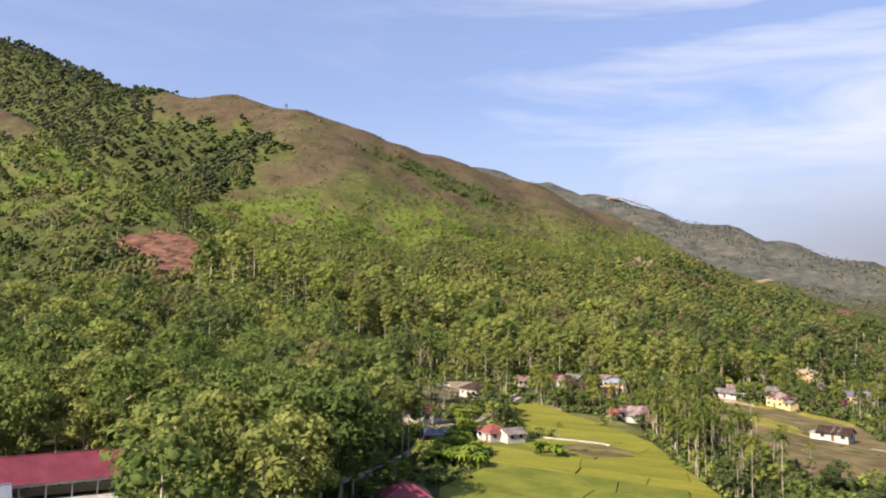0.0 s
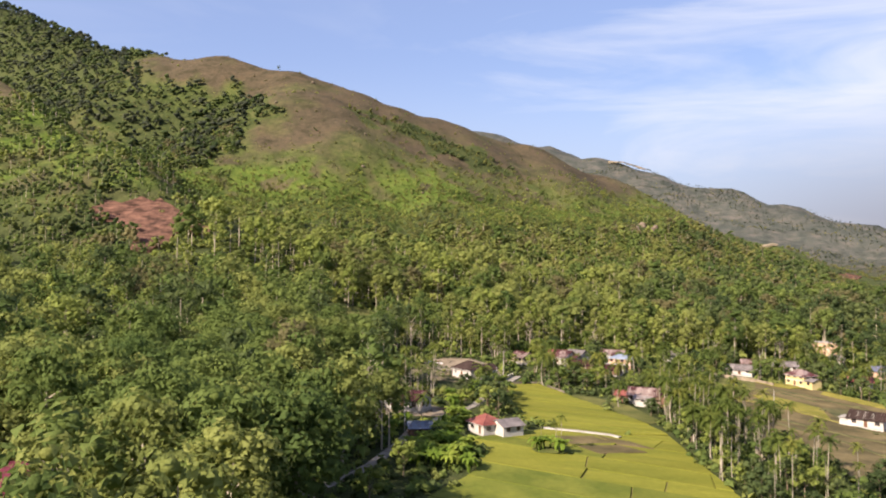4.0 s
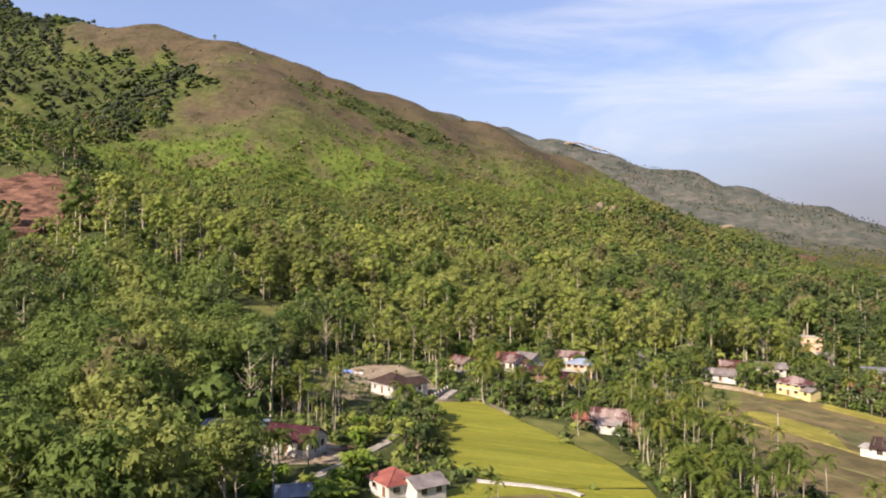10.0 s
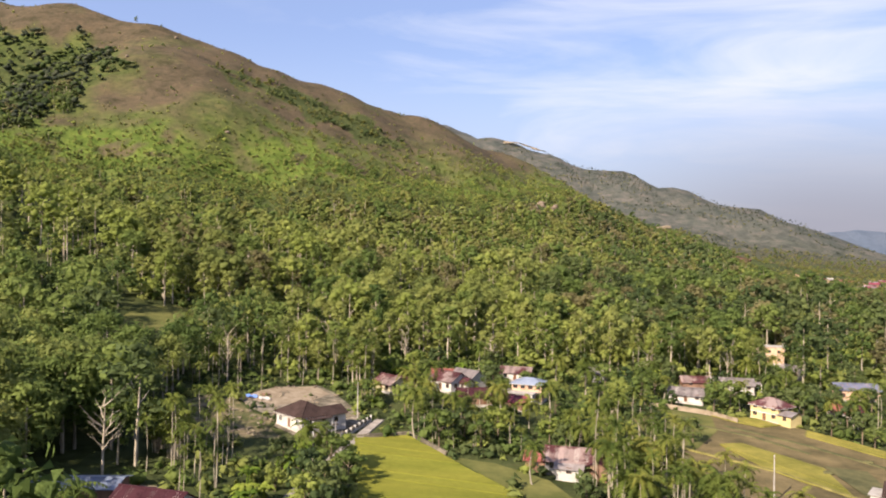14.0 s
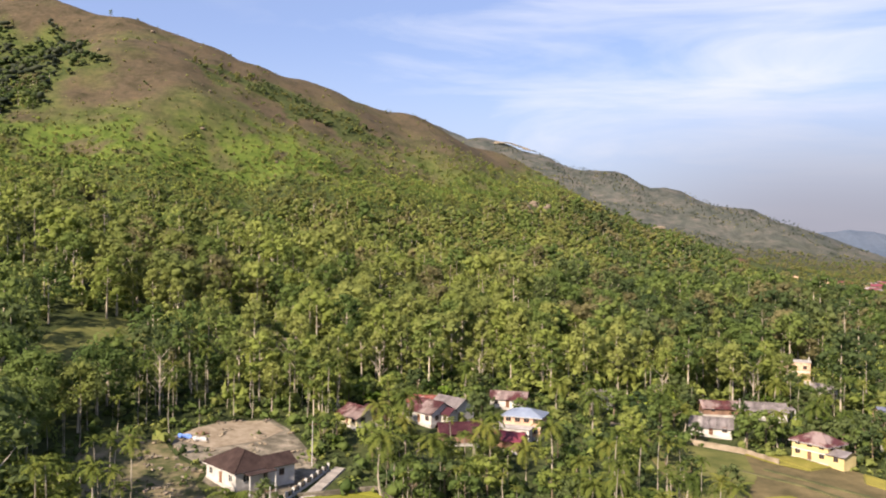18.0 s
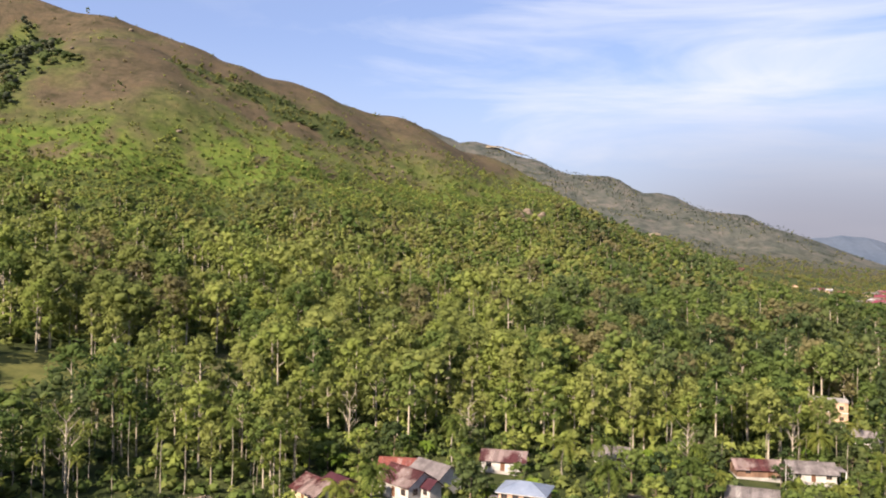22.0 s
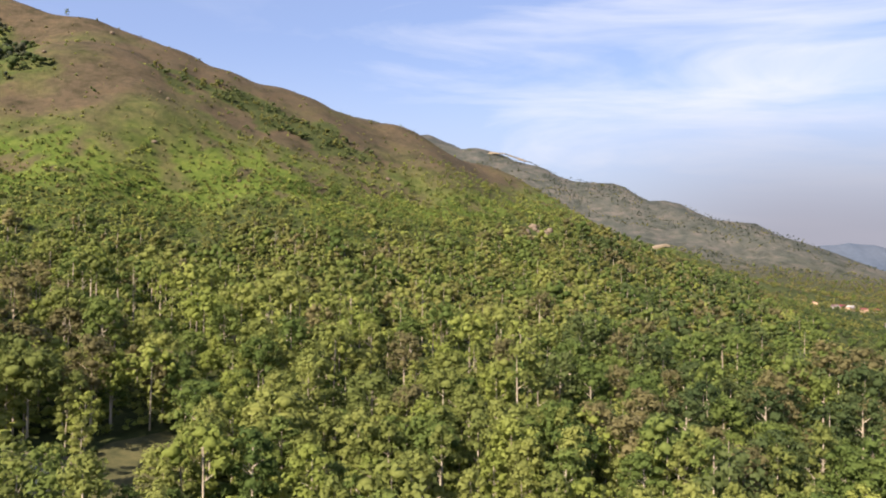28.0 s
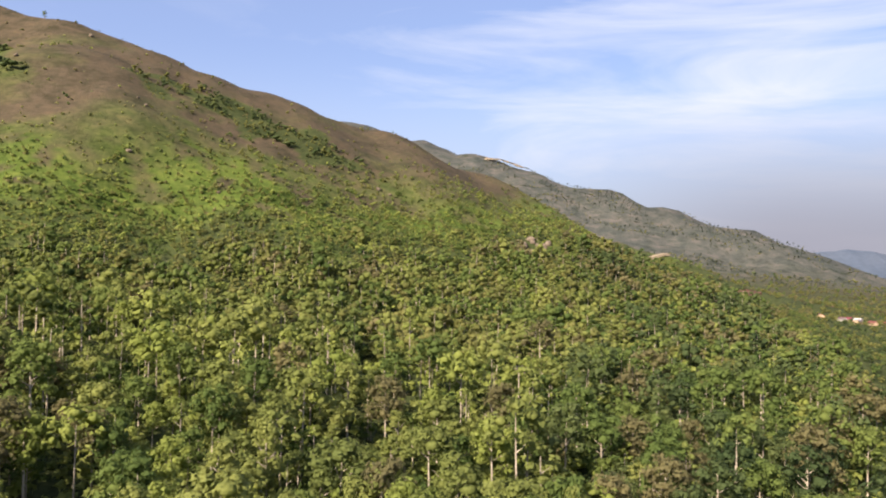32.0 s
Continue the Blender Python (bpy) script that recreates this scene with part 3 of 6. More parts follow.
def banana_leaves(rng):
    sh = Shape()
    for k in range(3):
        ox, oy, h = rng.uniform(-1.2, 1.2), rng.uniform(-1.2, 1.2), rng.uniform(1.6, 2.6)
        tube(sh, [(ox, oy, -0.3), (ox, oy, h)], [0.16, 0.1], 5)
        for j in range(7):
            a, r = j * 0.9 + rng.uniform(-0.3, 0.3), 1.2 - 0.12 * j + rng.uniform(-0.2, 0.2)
            p, d, w = Vector((ox, oy, h)), Vector((math.cos(a), math.sin(a), 0)), Vector((-math.sin(a), math.cos(a), 0))
            strip, L = [], rng.uniform(1.8, 2.6)
            for q in range(5):
                b = 0.36 * math.sin(math.pi * (0.08 + 0.84 * q / 4))
                strip += [p - w * b - Vector((0, 0, b * 0.4)), p, p + w * b - Vector((0, 0, b * 0.4))]
                p = p + (d * math.cos(r) + Vector((0, 0, math.sin(r)))) * L / 4
                r -= 0.55
            f = []
            for q in range(4):
                for e in (0, 1):
                    i = q * 3 + e
                    f += [(i, i + 1, i + 4), (i, i + 4, i + 3)]
            sh.add(strip, f)
    return sh.arrays()


def bare_crown(rng, height):
    sh = Shape()
    for k in range(11):
        z = height * rng.uniform(0.35, 0.95)
        a, L = k * 2.4, rng.uniform(1.5, 3.6)
        m = (L * 0.5 * math.cos(a), L * 0.5 * math.sin(a), z + L * 0.35)
        e = (L * math.cos(a + 0.2), L * math.sin(a + 0.2), z + L * 0.95)
        tube(sh, [(0, 0, z - 0.4), m, e], [0.11, 0.07, 0.02], 3)
        for s in (-0.7, 0.7):
            tube(sh, [m, (m[0] + 1.1 * math.cos(a + s), m[1] + 1.1 * math.sin(a + s), m[2] + 1.0)], [0.05, 0.015], 3)
    return sh.arrays()


def tree_kind(name, label, parts, category="tree", group=""):
    """A plant with its parts, standing at the origin as a pattern to copy."""
    e = new(name)
    e.empty_display_size = 0.5
    tagged(e, label, category, group)
    for pname, (v, f), mat in parts:
        raw(pname, v, f, mat, e, smooth=pname == "crown" and "palm" not in name)
    return e


def planted(pattern, spots, rng, low=0.85, high=1.2):
    for k, (x, y) in enumerate(spots):
        s = rng.uniform(low, high)
        m = pose(x, y, gz(x, y) - 0.1, 0, 0, rng.uniform(0, 360))
        if k == 0:
            ob = pattern
            ob.matrix_basis = m
        else:
            ob = copy_thing(pattern, m)
        ob.scale = (s, s, s * rng.uniform(0.92, 1.12))


def planted_more(pattern, spots, rng, low, high):
    """Further copies of a plant that stands already."""
    for x, y in spots:
        s = rng.uniform(low, high)
        ob = copy_thing(pattern, pose(x, y, gz(x, y) - 0.1, 0, 0, rng.uniform(0, 360)))
        ob.scale = (s * 1.25, s * 1.25, s)


def scattered(shapes, spots, rng, low, high, z0=None):
    """Many plants joined: arrays of all copies of the shapes at the spots."""
    V, F, T, n = [], [], [], 0
    spots = np.asarray(spots, float)
    zz = terrain(spots[:, 0], spots[:, 1])
    which = rng.randint(0, len(shapes), len(spots))
    for w, (v, f) in enumerate(shapes):
        idx = np.nonzero(which == w)[0]
        if not len(idx):
            continue
        a = rng.uniform(0, 6.283, len(idx))
        s = low + (high - low) * rng.uniform(0, 1, len(idx)) ** 1.4
        sz = s * rng.uniform(0.85, 1.2, len(idx))
        c, sn = np.cos(a), np.sin(a)
        out = np.empty((len(idx), len(v), 3), np.float32)
        out[:, :, 0] = (v[None, :, 0] * c[:, None] - v[None, :, 1] * sn[:, None]) * s[:, None] + spots[idx, 0][:, None]
        out[:, :, 1] = (v[None, :, 0] * sn[:, None] + v[None, :, 1] * c[:, None]) * s[:, None] + spots[idx, 1][:, None]
        out[:, :, 2] = v[None, :, 2] * sz[:, None] + zz[idx][:, None]
        V.append(out.reshape(-1, 3))
        F.append((f[None] + (np.arange(len(idx)) * len(v))[:, None, None] + n).reshape(-1, 3))
        T.append(np.repeat(rng.uniform(0, 1, len(idx)), len(v)))
        n += len(idx) * len(v)
    return np.concatenate(V), np.concatenate(F), np.concatenate(T)


def woods(name, label, trunks, crowns, leaves, bark, spots, seed, low=0.8, high=1.25, category="forest", clump=0.45):
    """A stretch of forest as one thing that nobody could count. leaves: materials with their shares."""
    e = tagged(new(name), label, category, kind="stuff")
    own = np.random.RandomState(seed + 100)
    order = waves(spots[:, 0], spots[:, 1], 85, seed + 7) + own.normal(size=len(spots)) * clump
    pick = (np.argsort(np.argsort(order)) + 0.5) / len(spots) * sum(s for m, s in leaves)
    at = 0.0
    for k, (mat, share) in enumerate(leaves):
        some = spots[(pick >= at) & (pick < at + share)]
        at += share
        if len(some) < 2:
            continue
        v, f, tone = scattered(crowns, some, np.random.RandomState(seed + k), low, high)
        ob = tagged(raw("crowns", v, f, mat, e, smooth=True), kind="stuff")
        ob.data.attributes.new("tone", "FLOAT", "POINT").data.foreach_set("value", tone.astype(np.float32))
        if trunks:
            v, f, tone = scattered(trunks, some, np.random.RandomState(seed + k), low, high)
            tagged(raw("trunks", v, f, bark, e), kind="stuff")
    return e


def jittered(x0, x1, y0, y1, gap, seed, keep=None):
    """Spots on an uneven grid, those that keep() lets stand."""
    rng = np.random.RandomState(seed)
    X, Y = np.meshgrid(np.arange(x0, x1, gap), np.arange(y0, y1, gap))
    X = X.ravel() + rng.uniform(-0.55, 0.55, X.size) * gap
    Y = Y.ravel() + rng.uniform(-0.55, 0.55, Y.size) * gap
    ok = np.ones(X.size, bool) if keep is None else keep(X, Y)
    return np.stack([X[ok], Y[ok]], 1)


def free(x, y, gap=3.0):
    """Where no field, yard, road or house stands."""
    ok = np.ones(x.shape, bool)
    for poly in OPEN_LAND:
        ok &= ~inside(poly, x, y)
    for (ax, ay), (bx, by) in zip(ROAD_A, ROAD_A[1:]):
        ux, uy = bx - ax, by - ay
        s = np.clip(((x - ax) * ux + (y - ay) * uy) / (ux * ux + uy * uy), 0, 1)
        ok &= np.hypot(x - ax - s * ux, y - ay - s * uy) > gap
    for hx, hy, r in HOUSE_SPOTS:
        ok &= np.hypot(x - hx, y - hy) > r
    return ok


def in_view(x, y, margin=25):
    """Wedge of land that lies ahead of the flight."""
    return (x < 0.62 * (y - 20) + margin) & (x > -0.89 * y - margin)

# ---- village: surfaces ----
EARTH = plain_material("dry_earth", (0.15, 0.12, 0.085), (0.25, 0.21, 0.16), 0.5, relief=0.05)
RED_EARTH = plain_material("red_earth", (0.036, 0.020, 0.015), (0.150, 0.080, 0.060), 0.13, relief=0.5, stretch=(1, 1, 3.5), spread=(0.38, 0.64))
GRAVEL = plain_material("pale_gravel", (0.076, 0.069, 0.052), (0.235, 0.205, 0.162), 0.3, relief=0.2, spread=(0.40, 0.66))
ASPHALT = plain_material("worn_road", (0.17, 0.155, 0.14), (0.30, 0.275, 0.25), 0.5, relief=0.02)
CONCRETE = plain_material("grey_concrete", (0.22, 0.21, 0.20), (0.36, 0.345, 0.33), 0.5, relief=0.01)
WHITE_WALL = plain_material("white_plaster", (0.30, 0.292, 0.28), (0.44, 0.43, 0.415), 0.5, relief=0.005)
CREAM_WALL = plain_material("cream_plaster", (0.34, 0.295, 0.20), (0.45, 0.40, 0.28), 0.4, relief=0.005)
YELLOW_WALL = plain_material("yellow_plaster", (0.36, 0.305, 0.15), (0.46, 0.39, 0.21), 0.4, relief=0.005)
PEACH_WALL = plain_material("peach_plaster", (0.34, 0.225, 0.16), (0.44, 0.31, 0.23), 0.4, relief=0.005)
RAW_WALL = plain_material("raw_brick_and_render", (0.30, 0.19, 0.13), (0.46, 0.35, 0.25), 0.6, relief=0.02)
WOOD_WALL = plain_material("old_boards", (0.10, 0.06, 0.045), (0.22, 0.14, 0.10), 0.7, relief=0.02, stretch=(1, 1, 0.2))
RED_ROOF = plain_material("rusty_red_sheet", (0.15, 0.038, 0.030), (0.27, 0.095, 0.075), 0.5, 0.6, 0.1, vary=0.5)
MAROON_ROOF = plain_material("maroon_sheet", (0.115, 0.018, 0.034), (0.175, 0.034, 0.055), 0.3, 0.6, 0.0, vary=0.2)
GREY_ROOF = plain_material("grey_zinc_sheet", (0.115, 0.100, 0.100), (0.245, 0.220, 0.220), 0.5, 0.6, 0.2, vary=0.4)
STRIPED_ROOF = plain_material("streaked_rust_and_zinc_sheet", (0.085, 0.026, 0.028), (0.27, 0.205, 0.195), 0.16, 0.6, 0.1, spread=(0.46, 0.54), vary=0.75)
BLUE_ROOF = plain_material("pale_blue_sheet", (0.13, 0.165, 0.235), (0.20, 0.24, 0.315), 0.3, 0.6, 0.1, vary=0.2)
DEEP_BLUE_ROOF = plain_material("blue_sheet", (0.11, 0.125, 0.19), (0.17, 0.185, 0.26), 0.3, 0.45, 0.2, vary=0.2)
DUSKY_ROOF = plain_material("dusky_maroon_sheet", (0.036, 0.012, 0.018), (0.064, 0.024, 0.032), 0.4, 0.86, vary=0.2)
DARK_ROOF = plain_material("dark_brown_sheet", (0.022, 0.014, 0.013), (0.048, 0.032, 0.029), 0.4, 0.85, vary=0.06)
FRAME = plain_material("brown_frame", (0.09, 0.045, 0.03), (0.15, 0.08, 0.05), 1.0)
WHITE_TRIM = plain_material("white_trim", (0.36, 0.355, 0.35), (0.46, 0.455, 0.45), 0.5)
PANE, _n, _l, _b = material("dark_pane", 0.12)
_b.inputs["Base Color"].default_value = (0.02, 0.025, 0.03, 1)
TARP = plain_material("blue_tarpaulin", (0.08, 0.16, 0.45), (0.16, 0.28, 0.60), 0.6, 0.5)
RICE = plain_material("ripening_rice", (0.102, 0.116, 0.016), (0.178, 0.178, 0.028), 0.09, 0.9, relief=0.25, spread=(0.3, 0.7), stretch=(0.35, 1.6, 1), vary=0.25)
RICE_GREEN = plain_material("green_rice", (0.078, 0.102, 0.016), (0.142, 0.156, 0.028), 0.10, 0.9, relief=0.25, vary=0.3)
STUBBLE = plain_material("dry_stubble", (0.060, 0.052, 0.026), (0.138, 0.110, 0.057), 0.12, 0.95, relief=0.25, spread=(0.36, 0.64))
GRASS = plain_material("meadow_grass", (0.050, 0.062, 0.018), (0.118, 0.118, 0.040), 0.10, 0.95, relief=0.2)
ROUGH_GRASS = plain_material("rough_grass_and_rubble", (0.050, 0.058, 0.022), (0.20, 0.16, 0.10), 0.22, 0.95, relief=0.15, spread=(0.42, 0.70))
CROP = plain_material("low_yellow_crop", (0.105, 0.105, 0.022), (0.195, 0.175, 0.042), 0.12, 0.95, relief=0.15)
BUND = plain_material("grassy_bank", (0.09, 0.085, 0.028), (0.19, 0.17, 0.06), 0.4, 0.95, relief=0.1)
POND_WATER = plain_material("dark_pond_water", (0.020, 0.026, 0.018), (0.040, 0.046, 0.030), 0.2, 0.12)
MUD = plain_material("dark_garden_soil", (0.045, 0.05, 0.024), (0.10, 0.095, 0.045), 0.2, 0.95, relief=0.1)
ROCK = plain_material("pale_rock", (0.085, 0.070, 0.054), (0.185, 0.150, 0.118), 0.12, 0.9, relief=0.5)


# ---- village: houses ----
def window(parent, side, at, z, w, h, L, W, glass=None, frame_mat=None):
    """A framed window on one side of a body L by W: 'f', 'b' along the length, 'l', 'r' on the ends."""
    q = {"f": (at, -W / 2, 0), "b": (at, W / 2, 180), "l": (-L / 2, at, -90), "r": (L / 2, at, 90)}[side]
    bm = bmesh.new()
    t = 0.09
    for a in ((-w / 2, -w / 2 + t, 0, h), (w / 2 - t, w / 2, 0, h), (-w / 2 + t, w / 2 - t, 0, t), (-w / 2 + t, w / 2 - t, h - t, h), (-t / 2, t / 2, t, h - t)):
        box(bm, a[0], a[1], -0.07, 0.02, z + a[2], z + a[3])
    ob = part("window", bm, frame_mat or FRAME, parent)
    ob.matrix_basis = pose(q[0], q[1], 0, 0, 0, q[2])
    boxed("pane", (-w / 2 + 0.05, w / 2 - 0.05, -0.03, 0.015, z + 0.05, z + h - 0.05), glass or PANE, ob)
    return ob


def door(parent, side, at, L, W, mat=None, w=0.95, h=2.05):
    q = {"f": (at, -W / 2, 0), "b": (at, W / 2, 180), "l": (-L / 2, at, -90), "r": (L / 2, at, 90)}[side]
    ob = boxed("door", (-w / 2, w / 2, -0.06, 0.02, 0.02, h), mat or FRAME, parent)
    ob.matrix_basis = pose(q[0], q[1], 0, 0, 0, q[2])
    return ob


def gable_roof(parent, L, W, z, rise, mat, over=0.6, sheet=1.05, x0=0.0):
    """Two slopes of single sheets, with a ridge cap."""
    run, total = W / 2 + over, L + 2 * over
    n = max(3, round(total / sheet))
    w = total / n
    drop = rise * over / (W / 2)
    slope = math.hypot(run, rise + drop)
    ang = math.degrees(math.atan2(rise + drop, run))
    bm = bmesh.new()
    for k in range(4):
        box(bm, -w / 2 + k * w / 4, -w / 2 + (k + 0.62) * w / 4, 0, slope, 0.0, 0.05)
    box(bm, -w / 2, w / 2 - 0.01, 0, slope, -0.04, 0.0)
    first = part("roof_sheet", bm, mat, parent)
    for k in range(n):
        for s in (0, 1):
            ob = first if k == 0 and s == 0 else new("roof_sheet", first.data)
            ob.parent = parent
            x = x0 - total / 2 + (k + 0.5) * w
            ob.matrix_basis = Matrix.Translation((x, -run if s == 0 else run, z - drop + 0.01 * (k % 2))) @ pose(0, 0, 0, 0, 0, 0 if s == 0 else 180) @ pose(0, 0, 0, ang)
    bm = bmesh.new()
    box(bm, x0 - total / 2 - 0.05, x0 + total / 2 + 0.05, -0.22, 0.22, z + rise + 0.02, z + rise + 0.12)
    part("ridge_cap", bm, mat, parent)


def hip_roof(parent, L, W, z, rise, mat, over=0.7, name="roof"):
    a, b = L / 2 + over, W / 2 + over
    r = max(0.3, (L - W) / 2)
    drop = rise * over / (W / 2)
    corners = [(-a, -b, z - drop), (a, -b, z - drop), (a, b, z - drop), (-a, b, z - drop), (-r, 0, z + rise), (r, 0, z + rise)]
    for f in ((0, 1, 5, 4), (1, 2, 5), (2, 3, 4, 5), (3, 0, 4)):
        bm = bmesh.new()
        face = bm.faces.new([bm.verts.new(corners[k]) for k in f])
        bm.normal_update()
        if face.normal.z < 0:
            bmesh.ops.reverse_faces(bm, faces=[face])
        out = bmesh.ops.extrude_face_region(bm, geom=[face])
        for v in out["geom"]:
            if isinstance(v, bmesh.types.BMVert):
                v.co.z += 0.07
        bmesh.ops.recalc_face_normals(bm, faces=bm.faces[:])
        part("roof_slope", bm, mat, parent)
    for p, q in ((0, 4), (1, 5), (2, 5), (3, 4), (4, 5)):
        sh = Shape()
        tube(sh, [Vector(corners[p]) + Vector((0, 0, 0.08)), Vector(corners[q]) + Vector((0, 0, 0.08))], [0.09, 0.09], 4)
        raw("ridge_cap", *sh.arrays(), mat, parent)
    boxed("fascia", (-a + 0.05, a - 0.05, -b + 0.05, b - 0.05, z - drop - 0.16, z - drop - 0.02), WHITE_TRIM, parent)


def gabled_body(L, W, h, rise, depth=0.8):
    bm = bmesh.new()
    v = box(bm, -L / 2, L / 2, -W / 2, W / 2, -depth, h)
    if rise:
        a = [bm.verts.new((x, 0, h + rise)) for x in (-L / 2, L / 2)]
        bm.faces.new((v[4], a[0], v[7]))
        bm.faces.new((v[5], v[6], a[1]))
        bm.faces.new((v[4], v[5], a[1], a[0]))
        bm.faces.new((v[7], a[0], a[1], v[6]))
    return bm


def house(label, x, y, turn, L, W, h, rise, wall, roof_mat, style="gable", wins=(2, 1), floors=1, clear=None, frame_mat=None, over=0.6, porch="", extra=None):
    """A village house that stands on the ground at x, y with its ridge turned by turn degrees."""
    e = tagged(new("house"), label, "house", "village houses")
    z = max(gz(x + math.cos(radians(turn)) * s * L / 2, y + math.sin(radians(turn)) * s * L / 2) for s in (-1, 0, 1)) + 0.25
    e.matrix_basis = pose(x, y, z, 0, 0, turn)
    HOUSE_SPOTS.append((x, y, clear or max(L, W) / 2 + 2.0))
    part("wall", gabled_body(L, W, h, rise if style == "gable" else 0, 2.2), wall, e)
    boxed("plinth", (-L / 2 - 0.12, L / 2 + 0.12, -W / 2 - 0.12, W / 2 + 0.12, -2.4, 0.12), CONCRETE, e)
    for k in range(floors):
        base = k * h / floors
        for side, n, span in (("f", wins[0], L), ("b", wins[0], L), ("l", wins[1], W), ("r", wins[1], W)):
            for j in range(n):
                at = (j + 0.5) / n * span - span / 2
                if side == "f" and k == 0 and j == n // 2:
                    door(e, "f", at, L, W)
                else:
                    window(e, side, at, base + 0.95, 1.25, 1.25, L, W, frame_mat=frame_mat)
    if style == "gable":
        gable_roof(e, L, W, h, rise, roof_mat, over)
    elif style == "hip":
        hip_roof(e, L, W, h, rise, roof_mat, over)
    elif style == "flat":
        boxed("roof_slab", (-L / 2 - 0.3, L / 2 + 0.3, -W / 2 - 0.3, W / 2 + 0.3, h, h + 0.2), CONCRETE, e)
        for sx in (-1, 1):
            for sy in (-1, 1):
                boxed("column_stub", (sx * (L / 2 - 0.4) - 0.15, sx * (L / 2 - 0.4) + 0.15, sy * (W / 2 - 0.4) - 0.15, sy * (W / 2 - 0.4) + 0.15, h + 0.2, h + 1.1), CONCRETE, e)
    if floors > 1:
        boxed("floor_band", (-L / 2 - 0.08, L / 2 + 0.08, -W / 2 - 0.08, W / 2 + 0.08, h / 2 - 0.12, h / 2 + 0.12), WHITE_TRIM, e)
    if porch:
        s = {"f": 1, "r": 2}[porch]
        bm = bmesh.new()
        if s == 1:
            box(bm, -L * 0.28, L * 0.28, -W / 2 - 2.6, -W / 2 - 0.02, 2.55, 2.68)
        else:
            box(bm, L / 2 + 0.02, L / 2 + 2.6, -W * 0.35, W * 0.35, 2.55, 2.68)
        part("porch_roof", bm, roof_mat, e)
        for k in (-1, 1):
            px, py = (k * L * 0.26, -W / 2 - 2.4) if s == 1 else (L / 2 + 2.4, k * W * 0.32)
            boxed("porch_post", (px - 0.1, px + 0.1, py - 0.1, py + 0.1, -1.2, 2.55), WHITE_TRIM, e)
    if extra:
        extra(e)
    return e


def wing(e, x, y, turn, L, W, h, rise, wall, roof_mat, style="gable", wins=1):
    """A lower part built against a house."""
    p = part("wing", gabled_body(L, W, h, rise if style == "gable" else 0, 2.2), wall, e)
    p.matrix_basis = pose(x, y, 0, 0, 0, turn)
    for j in range(wins):
        window(p, "f", (j + 0.5) / wins * L - L / 2, 0.95, 1.1, 1.15, L, W)
    if style == "gable":
        run = W / 2 + 0.5
        drop = rise * 0.5 / (W / 2)
        for s in (-1, 1):
            bm = bmesh.new()
            f = bm.faces.new([bm.verts.new(c) for c in ((-L / 2 - 0.5, s * run, h - drop), (L / 2 + 0.5, s * run, h - drop), (L / 2 + 0.5, 0, h + rise), (-L / 2 - 0.5, 0, h + rise))])
            out = bmesh.ops.extrude_face_region(bm, geom=[f])
            for v in out["geom"]:
                if isinstance(v, bmesh.types.BMVert):
                    v.co.z += 0.08
            bmesh.ops.recalc_face_normals(bm, faces=bm.faces[:])
            part("wing_roof", bm, roof_mat, p)
    else:
        boxed("wing_roof", (-L / 2 - 0.4, L / 2 + 0.4, -W / 2 - 0.4, W / 2 + 0.4, h, h + 0.12), roof_mat, p)
    return p


